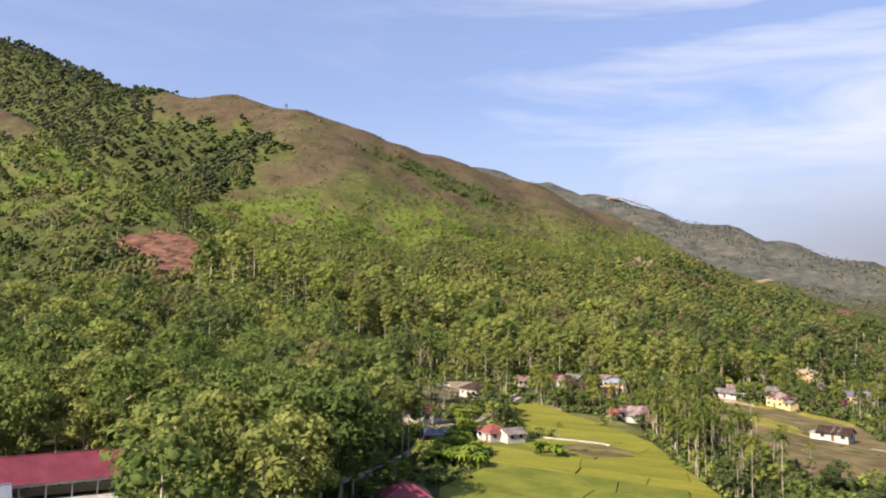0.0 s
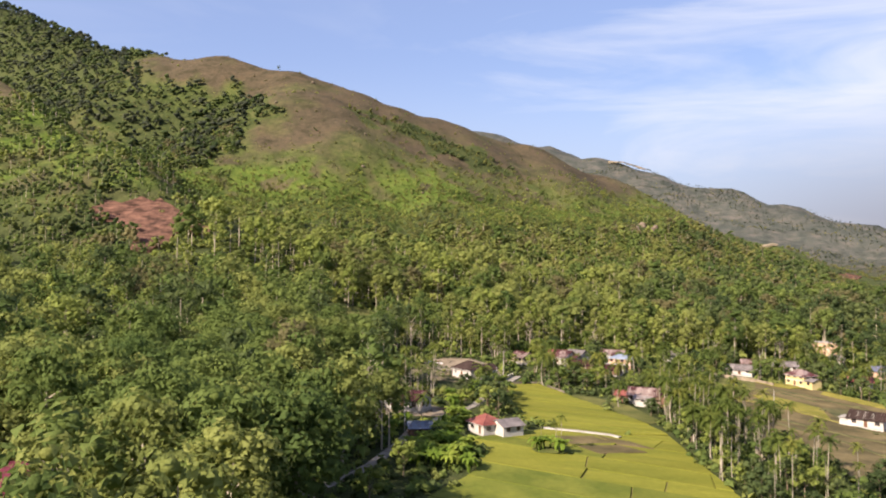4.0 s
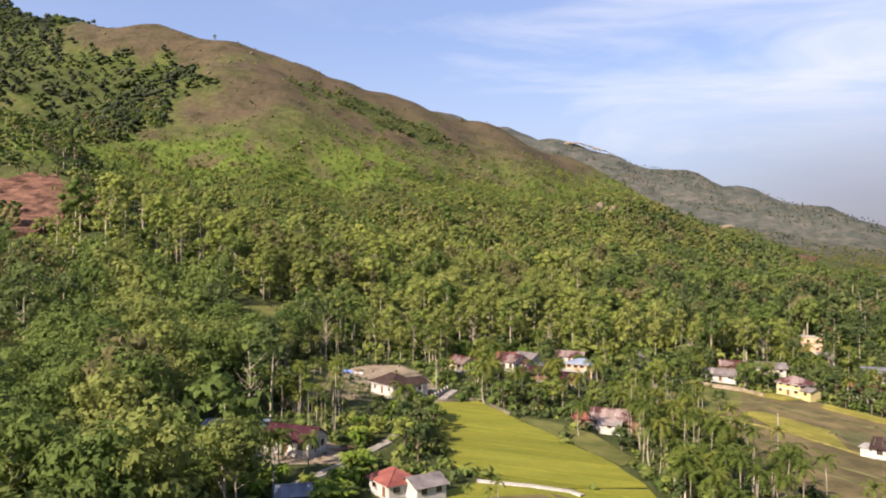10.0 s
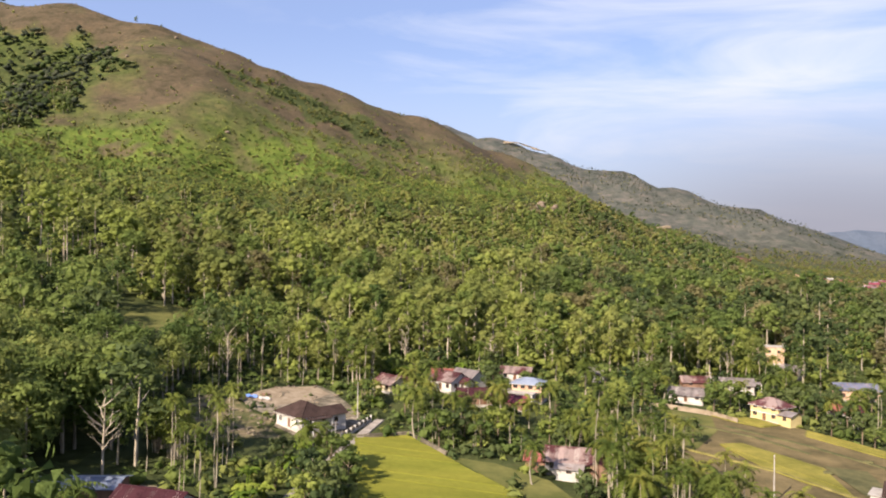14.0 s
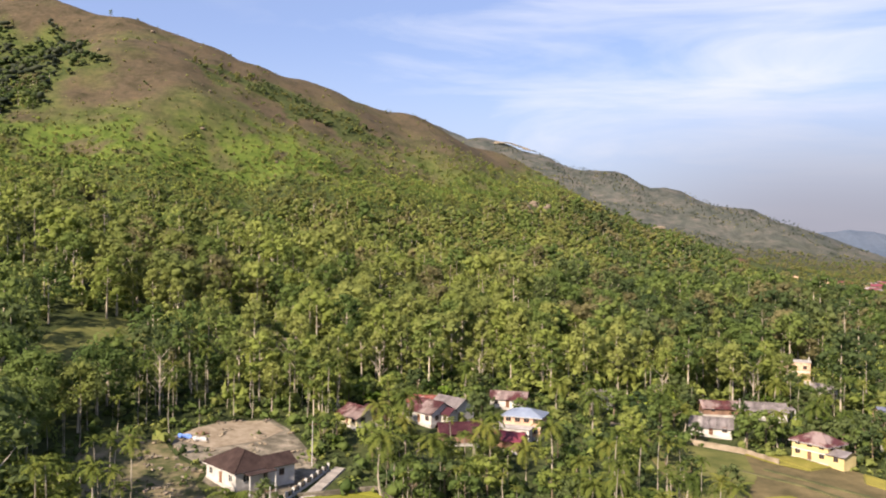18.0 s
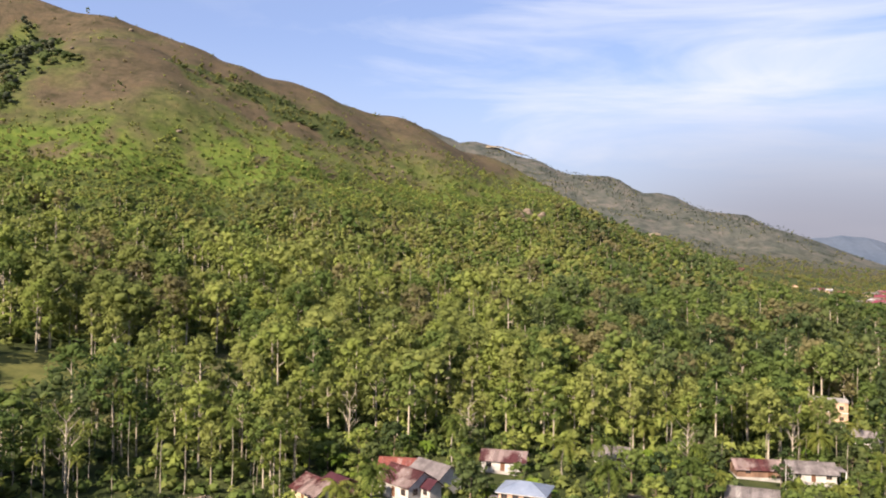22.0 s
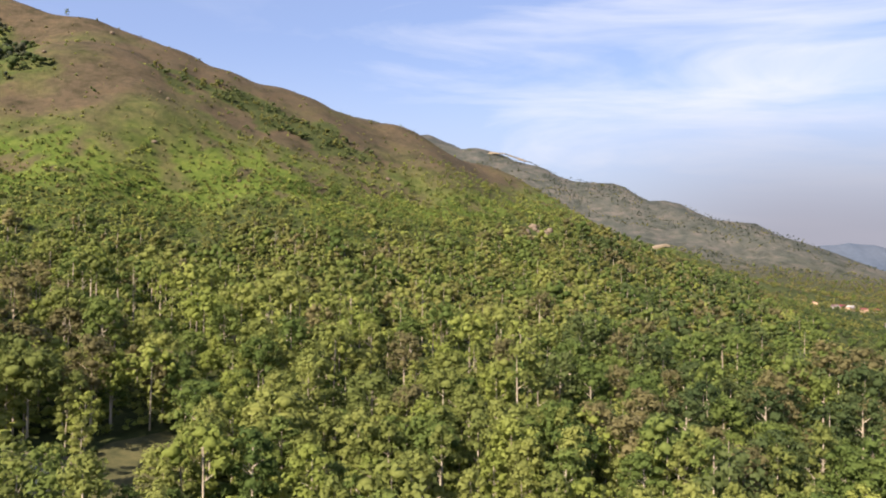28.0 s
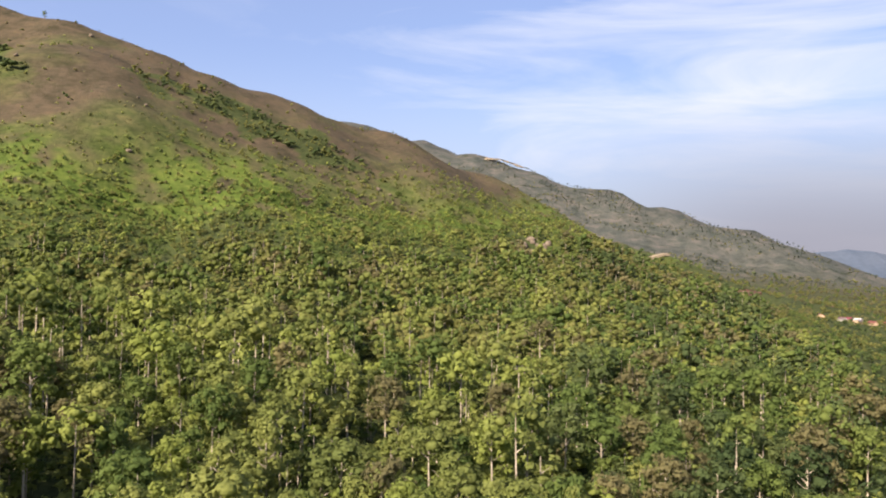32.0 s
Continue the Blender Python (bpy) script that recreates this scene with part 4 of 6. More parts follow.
def village():
    house("white plastered house with dark brown gable roof in a field", 89, 261.5, -37, 9.2, 6.6, 2.5, 1.7, WHITE_WALL, DARK_ROOF, wins=(3, 1),
          extra=lambda e: wing(e, -5.9, -0.3, 0, 2.4, 5.0, 2.0, 0, WHITE_WALL, CONCRETE, "flat", 0))
    house("two-storey yellow house with a weathered grey hip roof", 90.5, 328, -59, 8.6, 6.4, 4.1, 1.7, YELLOW_WALL, STRIPED_ROOF, "hip", (3, 2), 2,
          extra=lambda e: wing(e, 6.1, -0.8, 0, 3.6, 4.6, 2.4, 0.8, YELLOW_WALL, GREY_ROOF))
    house("small white house with a rusty red hip roof and grey extension", -18, 213, -50, 6.8, 6, 2.6, 1.6, WHITE_WALL, RED_ROOF, "hip", (2, 2),
          extra=lambda e: wing(e, 4.0, 3.4, 90, 6, 5.6, 2.3, 1.2, WHITE_WALL, GREY_ROOF, "gable", 2))
    house("white house with dark brown hip roof in a gravel yard", -31.5, 294.5, -45, 10.5, 8.0, 3.1, 2.3, WHITE_WALL, DARK_ROOF, "hip", (3, 2), porch="r", frame_mat=WHITE_TRIM,
          extra=lambda e: wing(e, 3.2, 5.0, 90, 5.5, 5.0, 2.9, 1.4, WHITE_WALL, DARK_ROOF))
    house("timber house with streaked rust-red and grey sheet roof", -15, 339, -50, 8.5, 7, 2.2, 1.9, CREAM_WALL, STRIPED_ROOF, "gable", (3, 2),
          extra=lambda e: wing(e, -2.0, 6.2, 0, 6.0, 4.6, 2.0, 1.0, WOOD_WALL, DUSKY_ROOF))
    house("white house with streaked rusty gable roof and arched porch", 2.0, 345.5, -46, 9.0, 7.5, 3.0, 2.2, WHITE_WALL, STRIPED_ROOF, "gable", (3, 2),
          extra=lambda e: (wing(e, 0.6, 7.2, 0, 9.0, 6.6, 3.2, 2.0, WHITE_WALL, GREY_ROOF, "gable", 2), wing(e, 5.8, 1.2, 0, 2.6, 3.2, 2.6, 1.2, WHITE_WALL, DUSKY_ROOF, "gable", 1)))
    house("low house with a faded red sheet roof behind the white house", 0, 356, -8, 8, 5, 2.6, 1.3, WHITE_WALL, RED_ROOF, "gable", (2, 1))
    house("two-storey peach house with a pale blue hip roof", 25.0, 337.0, -20, 8.8, 6.6, 4.9, 1.2, PEACH_WALL, BLUE_ROOF, "hip", (4, 2), 2,
          extra=lambda e: (wing(e, -1.2, -5.4, 0, 7.6, 3.4, 2.6, 0, WHITE_WALL, CONCRETE, "flat", 3), wing(e, -5.6, -2.0, 0, 2.2, 6.0, 2.3, 0, WHITE_WALL, GREY_ROOF, "flat", 0)))
    house("white-walled house with brown and grey roof at the forest edge", 23.5, 364, -14, 9.5, 6, 2.5, 1.5, WHITE_WALL, STRIPED_ROOF, "gable", (3, 1))
    house("low house with a maroon sheet roof among garden trees", 9, 329, 10, 9, 6, 2.6, 1.6, WOOD_WALL, DUSKY_ROOF, "gable", (2, 1))
    house("small shed with a maroon sheet roof", 20, 325, -30, 7, 5, 2.4, 1.2, WOOD_WALL, MAROON_ROOF, "gable", (1, 1))
    house("low white house with streaked maroon and grey roofs under palms", 27, 275, -14, 9, 7.5, 2.6, 1.9, WHITE_WALL, STRIPED_ROOF, "gable", (3, 2),
          extra=lambda e: (wing(e, -6.4, -0.6, 0, 4.4, 5.6, 2.2, 1.1, WOOD_WALL, RED_ROOF), wing(e, 5.6, -1.6, 90, 5.4, 4.0, 2.1, 0.9, WOOD_WALL, DUSKY_ROOF), wing(e, 0.4, -5.2, 0, 5.0, 2.8, 1.9, 0.6, WHITE_WALL, GREY_ROOF)))
    house("long white house with a brown-grey gable roof beside the field wall", 73, 347, -20, 9.5, 7, 2.1, 1.7, WHITE_WALL, GREY_ROOF, "gable", (3, 1))
    house("white house with grey patched sheet roof", 97, 371, -12, 10, 7, 2.3, 1.7, WHITE_WALL, GREY_ROOF, "gable", (3, 1), porch="r")
    house("timber house with a rusty brown sheet roof", 84, 371, -6, 10, 6, 2.1, 1.5, WOOD_WALL, STRIPED_ROOF, "gable", (2, 1))
    house("small pale house with a whitish gable roof", 131, 405, -40, 7, 6, 2.7, 1.9, WHITE_WALL, GREY_ROOF, "gable", (2, 1))
    house("unfinished two-storey building of raw orange brick", 134, 433, -24, 11, 8, 6.6, 0, RAW_WALL, CONCRETE, "flat", (3, 2), 2)
    house("house with a dusky maroon roof and white gable beside the yard", -42, 233.5, -16, 11, 7, 2.9, 2.0, WHITE_WALL, DUSKY_ROOF, "gable", (3, 2))
    house("open workshop under grey-blue metal sheets", -57, 241.5, 4, 13, 7, 2.4, 0.7, WOOD_WALL, BLUE_ROOF, "gable", (2, 1))
    house("low house with half blue, half maroon roof by the lane", 99, 213, -35, 10, 5.5, 2.2, 1.3, WOOD_WALL, DUSKY_ROOF, "gable", (3, 1),
          extra=lambda e: wing(e, -7.4, 0, 0, 4, 6, 2.2, 1.3, WOOD_WALL, DEEP_BLUE_ROOF))
    house("white house half hidden behind palms", 113, 333, -12, 8, 5.5, 2.8, 1.5, WHITE_WALL, RED_ROOF, "gable", (2, 1))
    house("house with a long blue-grey roof and orange wall", 136, 371, -8, 13, 8, 3.4, 1.6, PEACH_WALL, DEEP_BLUE_ROOF, "gable", (4, 2))
    house("grey-roofed house among trees by the lane", 139, 298, -35, 9, 7, 2.8, 1.9, WHITE_WALL, GREY_ROOF, "gable", (2, 1))
    house("small roof of blue-grey sheets under banana plants", -33, 203, 20, 5, 4, 2.3, 1.0, WOOD_WALL, BLUE_ROOF, "gable", (1, 1))
    house("maroon pyramid roof of a small house by the lane", -27.5, 138, 20, 8, 7, 2.8, 2.0, WHITE_WALL, MAROON_ROOF, "hip", (2, 1))
    house("low grey-blue roofed store beside the long hall", -94, 112, 43, 9, 5, 2.6, 1.3, CONCRETE, BLUE_ROOF, "gable", (2, 1))
    house("small pale house with a grey sheet roof at the forest edge", 50, 372, -20, 7.5, 5.5, 2.6, 1.6, WHITE_WALL, GREY_ROOF, "gable", (2, 1))


HOUSE_SPOTS.extend([(-262, 436, 14), (-240, 440, 13), (-276, 428, 12), (-224, 452, 12), (-250, 420, 10), (100, 948, 17), (97, 930, 10), (530, 1528, 30), (520, 1500, 22), (165, 655, 10), (185, 650, 10), (205, 645, 10), (225, 640, 10), (132, 424, 6), (127, 414, 6), (122, 404, 5), (117, 394, 5), (112, 384, 4), (66, 338, 4), (70, 332, 4), (4, 333, 5), (7, 338, 5), (11, 336, 4), (23, 326, 5), (28, 329, 5), (22, 355, 5), (18, 352, 4), (93, 360, 6), (73, 338, 5), (-14, 330, 4), (88, 318, 6), (26, 266, 5), (80, 361, 5), (-20, 205, 5), (134, 422, 6), (129, 396, 5), (-56, 233, 6), (-49, 234, 5), (-42, 225, 5), (-37, 221, 5), (-61, 234, 5), (20, 328, 5), (25, 321, 6), (0, 337, 5), (5, 328, 6), (-29, 285, 5), (-33, 280, 6), (-27, 278, 5), (-36, 273, 5), (-30, 271, 4), (-40, 282, 5), (-12, 326, 4), (-12, 318, 4), (2, 320, 4.5), (3, 312, 4.5), (22, 314, 5), (23, 306, 4)])


def long_hall():
    """The long maroon-roofed building with a white colonnade."""
    L, W, h = 48.0, 14.0, 2.9
    e = tagged(new("long_hall"), "long low hall with maroon sheet roof and white fascia", "building")
    x, y, turn = -101, 120, 43
    e.matrix_basis = pose(x, y, gz(x, y) + 0.2, 0, 0, turn)
    HOUSE_SPOTS.extend([(-85, 135, 9), (-93, 127, 9), (-101, 120, 9), (-109, 112, 9), (-116, 105, 9)])
    part("wall", gabled_body(L, W - 7.0, h, 0, 2.0), CREAM_WALL, e)
    gable_roof(e, L, W, h, 3.3, MAROON_ROOF, 0.7, 1.0)
    for s in (-1, 1):
        boxed("fascia", (-L / 2 - 0.6, L / 2 + 0.6, s * (W / 2 + 0.62) - 0.06, s * (W / 2 + 0.62) + 0.06, h - 0.75, h - 0.36), WHITE_TRIM, e)
        boxed("gutter", (-L / 2 - 0.6, L / 2 + 0.6, s * (W / 2 + 0.74) - 0.09, s * (W / 2 + 0.74) + 0.09, h - 0.34, h - 0.2), RED_ROOF, e)
    for k in range(12):
        px = -L / 2 + 1 + k * (L - 2) / 11
        boxed("column", (px - 0.14, px + 0.14, -W / 2 + 0.1, -W / 2 + 0.38, -1.0, h - 0.3), WHITE_TRIM, e)
        if k < 11:
            window(e, "f", px + 2, 0.9, 1.8, 1.4, L, W - 7.0, frame_mat=WHITE_TRIM)


def mosque():
    e = tagged(new("mosque"), "cream mosque with maroon hip roof and tiered pale dome", "mosque")
    x, y = 161, 343
    e.matrix_basis = pose(x, y, gz(x, y) + 0.3, 0, 0, -30)
    HOUSE_SPOTS.append((x, y, 14))
    L, W, h = 17, 13, 4.6
    part("wall", gabled_body(L, W, h, 0, 2.0), CREAM_WALL, e)
    hip_roof(e, L, W, h, 2.6, MAROON_ROOF, 1.0)
    for side, n, span in (("f", 5, L), ("l", 4, W), ("r", 4, W), ("b", 5, L)):
        for j in range(n):
            window(e, side, (j + 0.5) / n * span - span / 2, 0.9, 1.2, 2.4, L, W, frame_mat=WHITE_TRIM)
    boxed("lantern", (-2.1, 2.1, -2.1, 2.1, h + 1.5, h + 4.2), CREAM_WALL, e, bevel=0.1)
    boxed("lantern_eave", (-2.6, 2.6, -2.6, 2.6, h + 4.2, h + 4.45), MAROON_ROOF, e)
    bm = bmesh.new()
    bmesh.ops.create_uvsphere(bm, u_segments=16, v_segments=9, radius=1.5)
    for v in bm.verts:
        up = max(0.0, v.co.z)
        v.co.z = v.co.z * 1.1 + h + 5.4 + 0.35 * (up / 1.9) ** 4
    part("dome", bm, CREAM_WALL, e)
    sh = Shape()
    tube(sh, [(0, 0, h + 7.2), (0, 0, h + 9.4)], [0.12, 0.03], 6)
    raw("finial", *sh.arrays(), WHITE_TRIM, e)
    for sx in (-1, 1):
        px = sx * (L / 2 - 1)
        boxed("turret", (px - 0.7, px + 0.7, -W / 2 + 0.2, -W / 2 + 1.6, h, h + 2.4), CREAM_WALL, e, bevel=0.08)


village()
long_hall()
mosque()


# ---- village: fields, lanes, walls ----
def cut_strips(poly, turn, widths):
    """Cut a polygon into strips across the direction turn."""
    c, s = math.cos(radians(turn)), math.sin(radians(turn))
    d = [x * c + y * s for x, y in poly]
    at, edges = min(d), [min(d)]
    k = 0
    while at < max(d):
        at += widths[k % len(widths)]
        edges.append(at)
        k += 1

    def clip(pts, lim, keep_above):
        out = []
        for (ax, ay), (bx, by) in zip(pts, pts[1:] + pts[:1]):
            da, db = ax * c + ay * s - lim, bx * c + by * s - lim
            if not keep_above:
                da, db = -da, -db
            if da >= 0:
                out.append((ax, ay))
            if (da >= 0) != (db >= 0):
                q = da / (da - db)
                out.append((ax + (bx - ax) * q, ay + (by - ay) * q))
        return out

    res = []
    for a, b in zip(edges, edges[1:]):
        p = clip(clip(list(poly), a, True), b, False) if len(poly) > 2 else []
        if len(p) > 2:
            area = abs(sum(x0 * y1 - x1 * y0 for (x0, y0), (x1, y1) in zip(p, p[1:] + p[:1]))) / 2
            if area > 6:
                res.append(p)
    return res


def shrunk(poly, by):
    cx, cy = sum(p[0] for p in poly) / len(poly), sum(p[1] for p in poly) / len(poly)
    return [(x + (cx - x) * by / max(1.0, math.hypot(x - cx, y - cy)), y + (cy - y) * by / max(1.0, math.hypot(x - cx, y - cy))) for x, y in poly]


def paddies():
    rng = random.Random(4)
    for poly, turn, widths, mats in ((RICE_UPPER, 78, (4.5, 5.5, 4, 6, 5), (RICE,)), (RICE_LOWER, 74, (8, 10, 7, 9, 11), (RICE, RICE, RICE_GREEN))):
        bank = tagged(draped("field_bank", poly, 0.10, BUND), "grassy banks between rice paddies", "field bank", kind="structure")
        for k, strip in enumerate(cut_strips(poly, turn, widths)):
            cells = cut_strips(strip, turn - 90 + rng.uniform(-12, 12), (rng.uniform(16, 34), rng.uniform(14, 26))) if poly is RICE_LOWER else [strip]
            for n, cell in enumerate(cells):
                ob = draped("rice_paddy", shrunk(cell, 0.22), 0.30 + 0.09 * ((k + n) % 3), mats[rng.randrange(len(mats))] if cell[0][1] > 165 else RICE_GREEN, 7.0, 0.4)
                tagged(ob, "paddy of ripening yellow-green rice between grassy banks", "rice paddy", "rice paddies")
    for plot in ([(-2, 214), (8, 218), (13, 212), (3, 207)], [(9, 219), (17, 215), (22, 209), (14, 211)], [(4, 206), (14, 210), (20, 205), (9, 200)]):
        tagged(draped("fallow_plot", plot, 0.50, STUBBLE, 6.0, 0.5), "harvested fallow plot among the rice paddies", "field plot", kind="structure")
    tagged(draped("green_strip", GREEN_STRIP, 0.14, GRASS), "green grassy strip beside the rice field", "grass", kind="structure")
    tagged(draped("dry_field", DRY_FIELD, 0.10, STUBBLE), "dry brown stubble field with worn patches", "field", kind="structure")
    for plot in ([(66, 300), (72, 302), (84, 286), (81, 268), (75, 274), (70, 283)], [(74, 329), (86, 329), (91, 322), (84, 318), (77, 323)], [(95, 318), (108, 299), (106, 292), (92, 312)]):
        tagged(draped("plot_bank", plot, 0.20, BUND), "grassy banks round the crop beds", "field bank", kind="structure")
        for k, strip in enumerate(cut_strips(plot, 28, (4.2, 5.0, 3.6))):
            tagged(draped("crop_bed", shrunk(strip, 0.45), 0.36 + 0.1 * (k % 2), CROP, 6.0, 0.3), "bed of low yellow-green crop in the dry field", "field plot", "crop beds")
    for line in ([(52, 274), (62, 258), (74, 236), (80, 212)], [(50, 300), (58, 280), (66, 262), (78, 246), (90, 236)], [(74, 318), (88, 304), (99, 288)], [(84, 262), (90, 250), (93, 240)], [(66, 318), (78, 308), (86, 296)]):
        tagged(ribbon("field_bank", line, 1.3, 0.3, MUD, 0.3), "dark worn bank across the stubble field", "field bank", kind="structure")
    tagged(draped("dark_plot", [(84.5, 287), (93, 285), (90, 271), (83.5, 268)], 0.24, MUD), "dark plot beside the white house", "field plot", kind="structure")
    tagged(draped("meadow", [(50, 290), (52, 343), (62, 335), (74, 328), (70, 312), (60, 296)], 0.16, GRASS), "green meadow inside the field wall", "grass", kind="structure")
    tagged(draped("compound_yard", COMPOUND, 0.12, GRAVEL), "pale gravel and rubble yard round the white house", "yard", kind="structure")
    tagged(draped("upper_yard", [(-52, 316), (-50, 325), (-46, 332), (-37, 336), (-31, 329), (-34, 320), (-42, 312)], 0.2, EARTH), "bare brown earth behind the house", "yard", kind="structure")
    tagged(draped("work_yard", YARD_LEFT, 0.1, EARTH), "trampled earth yard between the houses", "yard", kind="structure")
    tagged(draped("hall_yard", SHED_YARD, 0.1, CONCRETE), "grey concrete yard before the long hall", "yard", kind="structure")
    tagged(draped("rough_garden", GARDEN, 0.1, ROUGH_GRASS, 5.0), "rough dark grass with scattered rubble beside the house", "grass", kind="structure")
    tagged(draped("clearing", MEADOW, 0.12, GRASS), "shaded grassy clearing inside the forest", "grass", kind="structure")
    quarry = draped("quarry_face", QUARRY, 1.6, RED_EARTH, 4.0, 4.0)
    for v in quarry.data.vertices:
        x, y = np.array([v.co.x]), np.array([v.co.y])
        v.co.z += float(2.2 * np.abs(waves(x, y, 34, 84)[0]) + 0.8 * waves(x, y, 11, 85)[0])
    tagged(quarry, "bare red earth of a hillside quarry", "quarry", kind="structure")
    tagged(draped("far_fields", FIELDS_FAR, 0.6, STUBBLE, 40.0), "pale open fields on the valley floor", "field", kind="structure")
    tagged(draped("pond", POND, 0.1, POND_WATER, 6.0), "dark still fish pond among the trees", "pond", kind="structure")
    tagged(ribbon("pond_bank", [(-95, 431), (-88, 432), (-80, 433), (-74, 426), (-70, 413), (-67, 402)], 1.1, 0.5, GRAVEL, 0.5), "pale earth bank of the fish pond", "bank", kind="structure")
    tagged(ribbon("pond_bank", [(-93, 425), (-86, 427), (-78, 428)], 0.7, 0.4, GRAVEL, 0.4), "narrow pale dyke across the fish pond", "bank", kind="structure")
    tagged(draped("bare_ground", DIRT, 0.12, MUD), "trampled bare earth in a forest clearing", "clearing", kind="structure")
    tagged(draped("hill_clearing", HILL_CLEARING, 0.2, STUBBLE, 10.0), "dry grassy clearing on the hillside", "clearing", kind="structure")
    tagged(draped("trunk_clearing", TRUNK_CLEARING, 0.2, EARTH, 6.0), "small pale clearing between tree trunks", "clearing", kind="structure")
    for spot, mat, label in (([(500, 1530), (540, 1540), (560, 1525), (545, 1508), (510, 1512)], RED_EARTH, "pinkish cut earth on the far slope"), ([(405, 1680), (450, 1690), (455, 1682), (410, 1670)], EARTH, "pale road cutting on the far slope"), ([(215, 3330), (300, 3290), (360, 3230), (340, 3215), (260, 3270), (205, 3305)], EARTH, "pale bare earth along the far ridge"), ([(440, 2410), (500, 2400), (496, 2385), (442, 2392)], EARTH, "pale clearing on the far hill"), ([(700, 1620), (760, 1640), (770, 1600), (715, 1590)], RED_EARTH, "bare earth above the valley town")):
        tagged(draped("bare_slope", spot, 2.5, mat, 20.0, 4.0), label, "bare earth", kind="structure")
    tagged(ribbon("lane", ROAD_A, 2.5, 0.28, ASPHALT, 0.3), "narrow grey village lane", "road", kind="structure")
    tagged(ribbon("field_path", [(-4, 223), (6, 222.5), (13, 221), (15, 219)], 1.3, 0.62, CONCRETE, 0.6), "pale concrete path on a field bank", "path", kind="structure")
    tagged(ribbon("side_lane", [(96, 252), (104, 245), (113, 237), (124, 230)], 3.5, 0.25, EARTH, 0.3), "pale dirt lane at the field's edge", "road", kind="structure")
    tagged(ribbon("field_bank", [(51, 300), (60, 292), (72, 281), (83, 263)], 1.0, 0.4, BUND, 0.4), "low bank across the dry field", "field bank", kind="structure")
    tagged(ribbon("field_bank", [(-20, 289), (-7, 295.5), (2, 281)], 0.8, 0.7, GRAVEL, 0.8), "pale stone bank at the rice field's head", "field bank", kind="structure")


def compound_wall():
    """White wall with dark railings along the lane."""
    e = tagged(new("garden_wall"), "low white wall with dark railing panels along the lane", "wall")
    a, b = Vector((-21.5, 287.0)), Vector((-17.0, 304.0))
    n = 7
    for k in range(n + 1):
        p = a.lerp(b, k / n)
        ob = boxed("pillar", (-0.22, 0.22, -0.22, 0.22, -0.4, 1.6), WHITE_WALL, e)
        ob.matrix_basis = pose(p.x, p.y, gz(p.x, p.y))
        if k < n:
            q = a.lerp(b, (k + 1) / n)
            m, d = (p + q) / 2, q - p
            ang = math.degrees(math.atan2(d.y, d.x))
            low = boxed("panel", (-d.length / 2 + 0.22, d.length / 2 - 0.22, -0.09, 0.09, -0.4, 0.55), WHITE_WALL, e)
            low.matrix_basis = pose(m.x, m.y, gz(m.x, m.y), 0, 0, ang)
            rail = boxed("railing", (-d.length / 2 + 0.22, d.length / 2 - 0.22, -0.04, 0.04, 0.56, 1.35), PANE, e)
            rail.matrix_basis = pose(m.x, m.y, gz(m.x, m.y), 0, 0, ang)
    e2 = tagged(new("field_wall"), "long low earth-coloured wall along the meadow", "wall")
    line = [(48, 349), (53, 345), (62, 337), (74, 330), (79, 322)]
    for (ax, ay), (bx, by) in zip(line, line[1:]):
        d = math.hypot(bx - ax, by - ay)
        k = max(1, round(d / 3))
        for i in range(k):
            mx, my = ax + (bx - ax) * (i + 0.5) / k, ay + (by - ay) * (i + 0.5) / k
            ob = boxed("wall_panel", (-d / k / 2, d / k / 2 - 0.03, -0.15, 0.15, -0.6, 1.3), EARTH, e2)
            ob.matrix_basis = pose(mx, my, gz(mx, my), 0, 0, math.degrees(math.atan2(by - ay, bx - ax)))


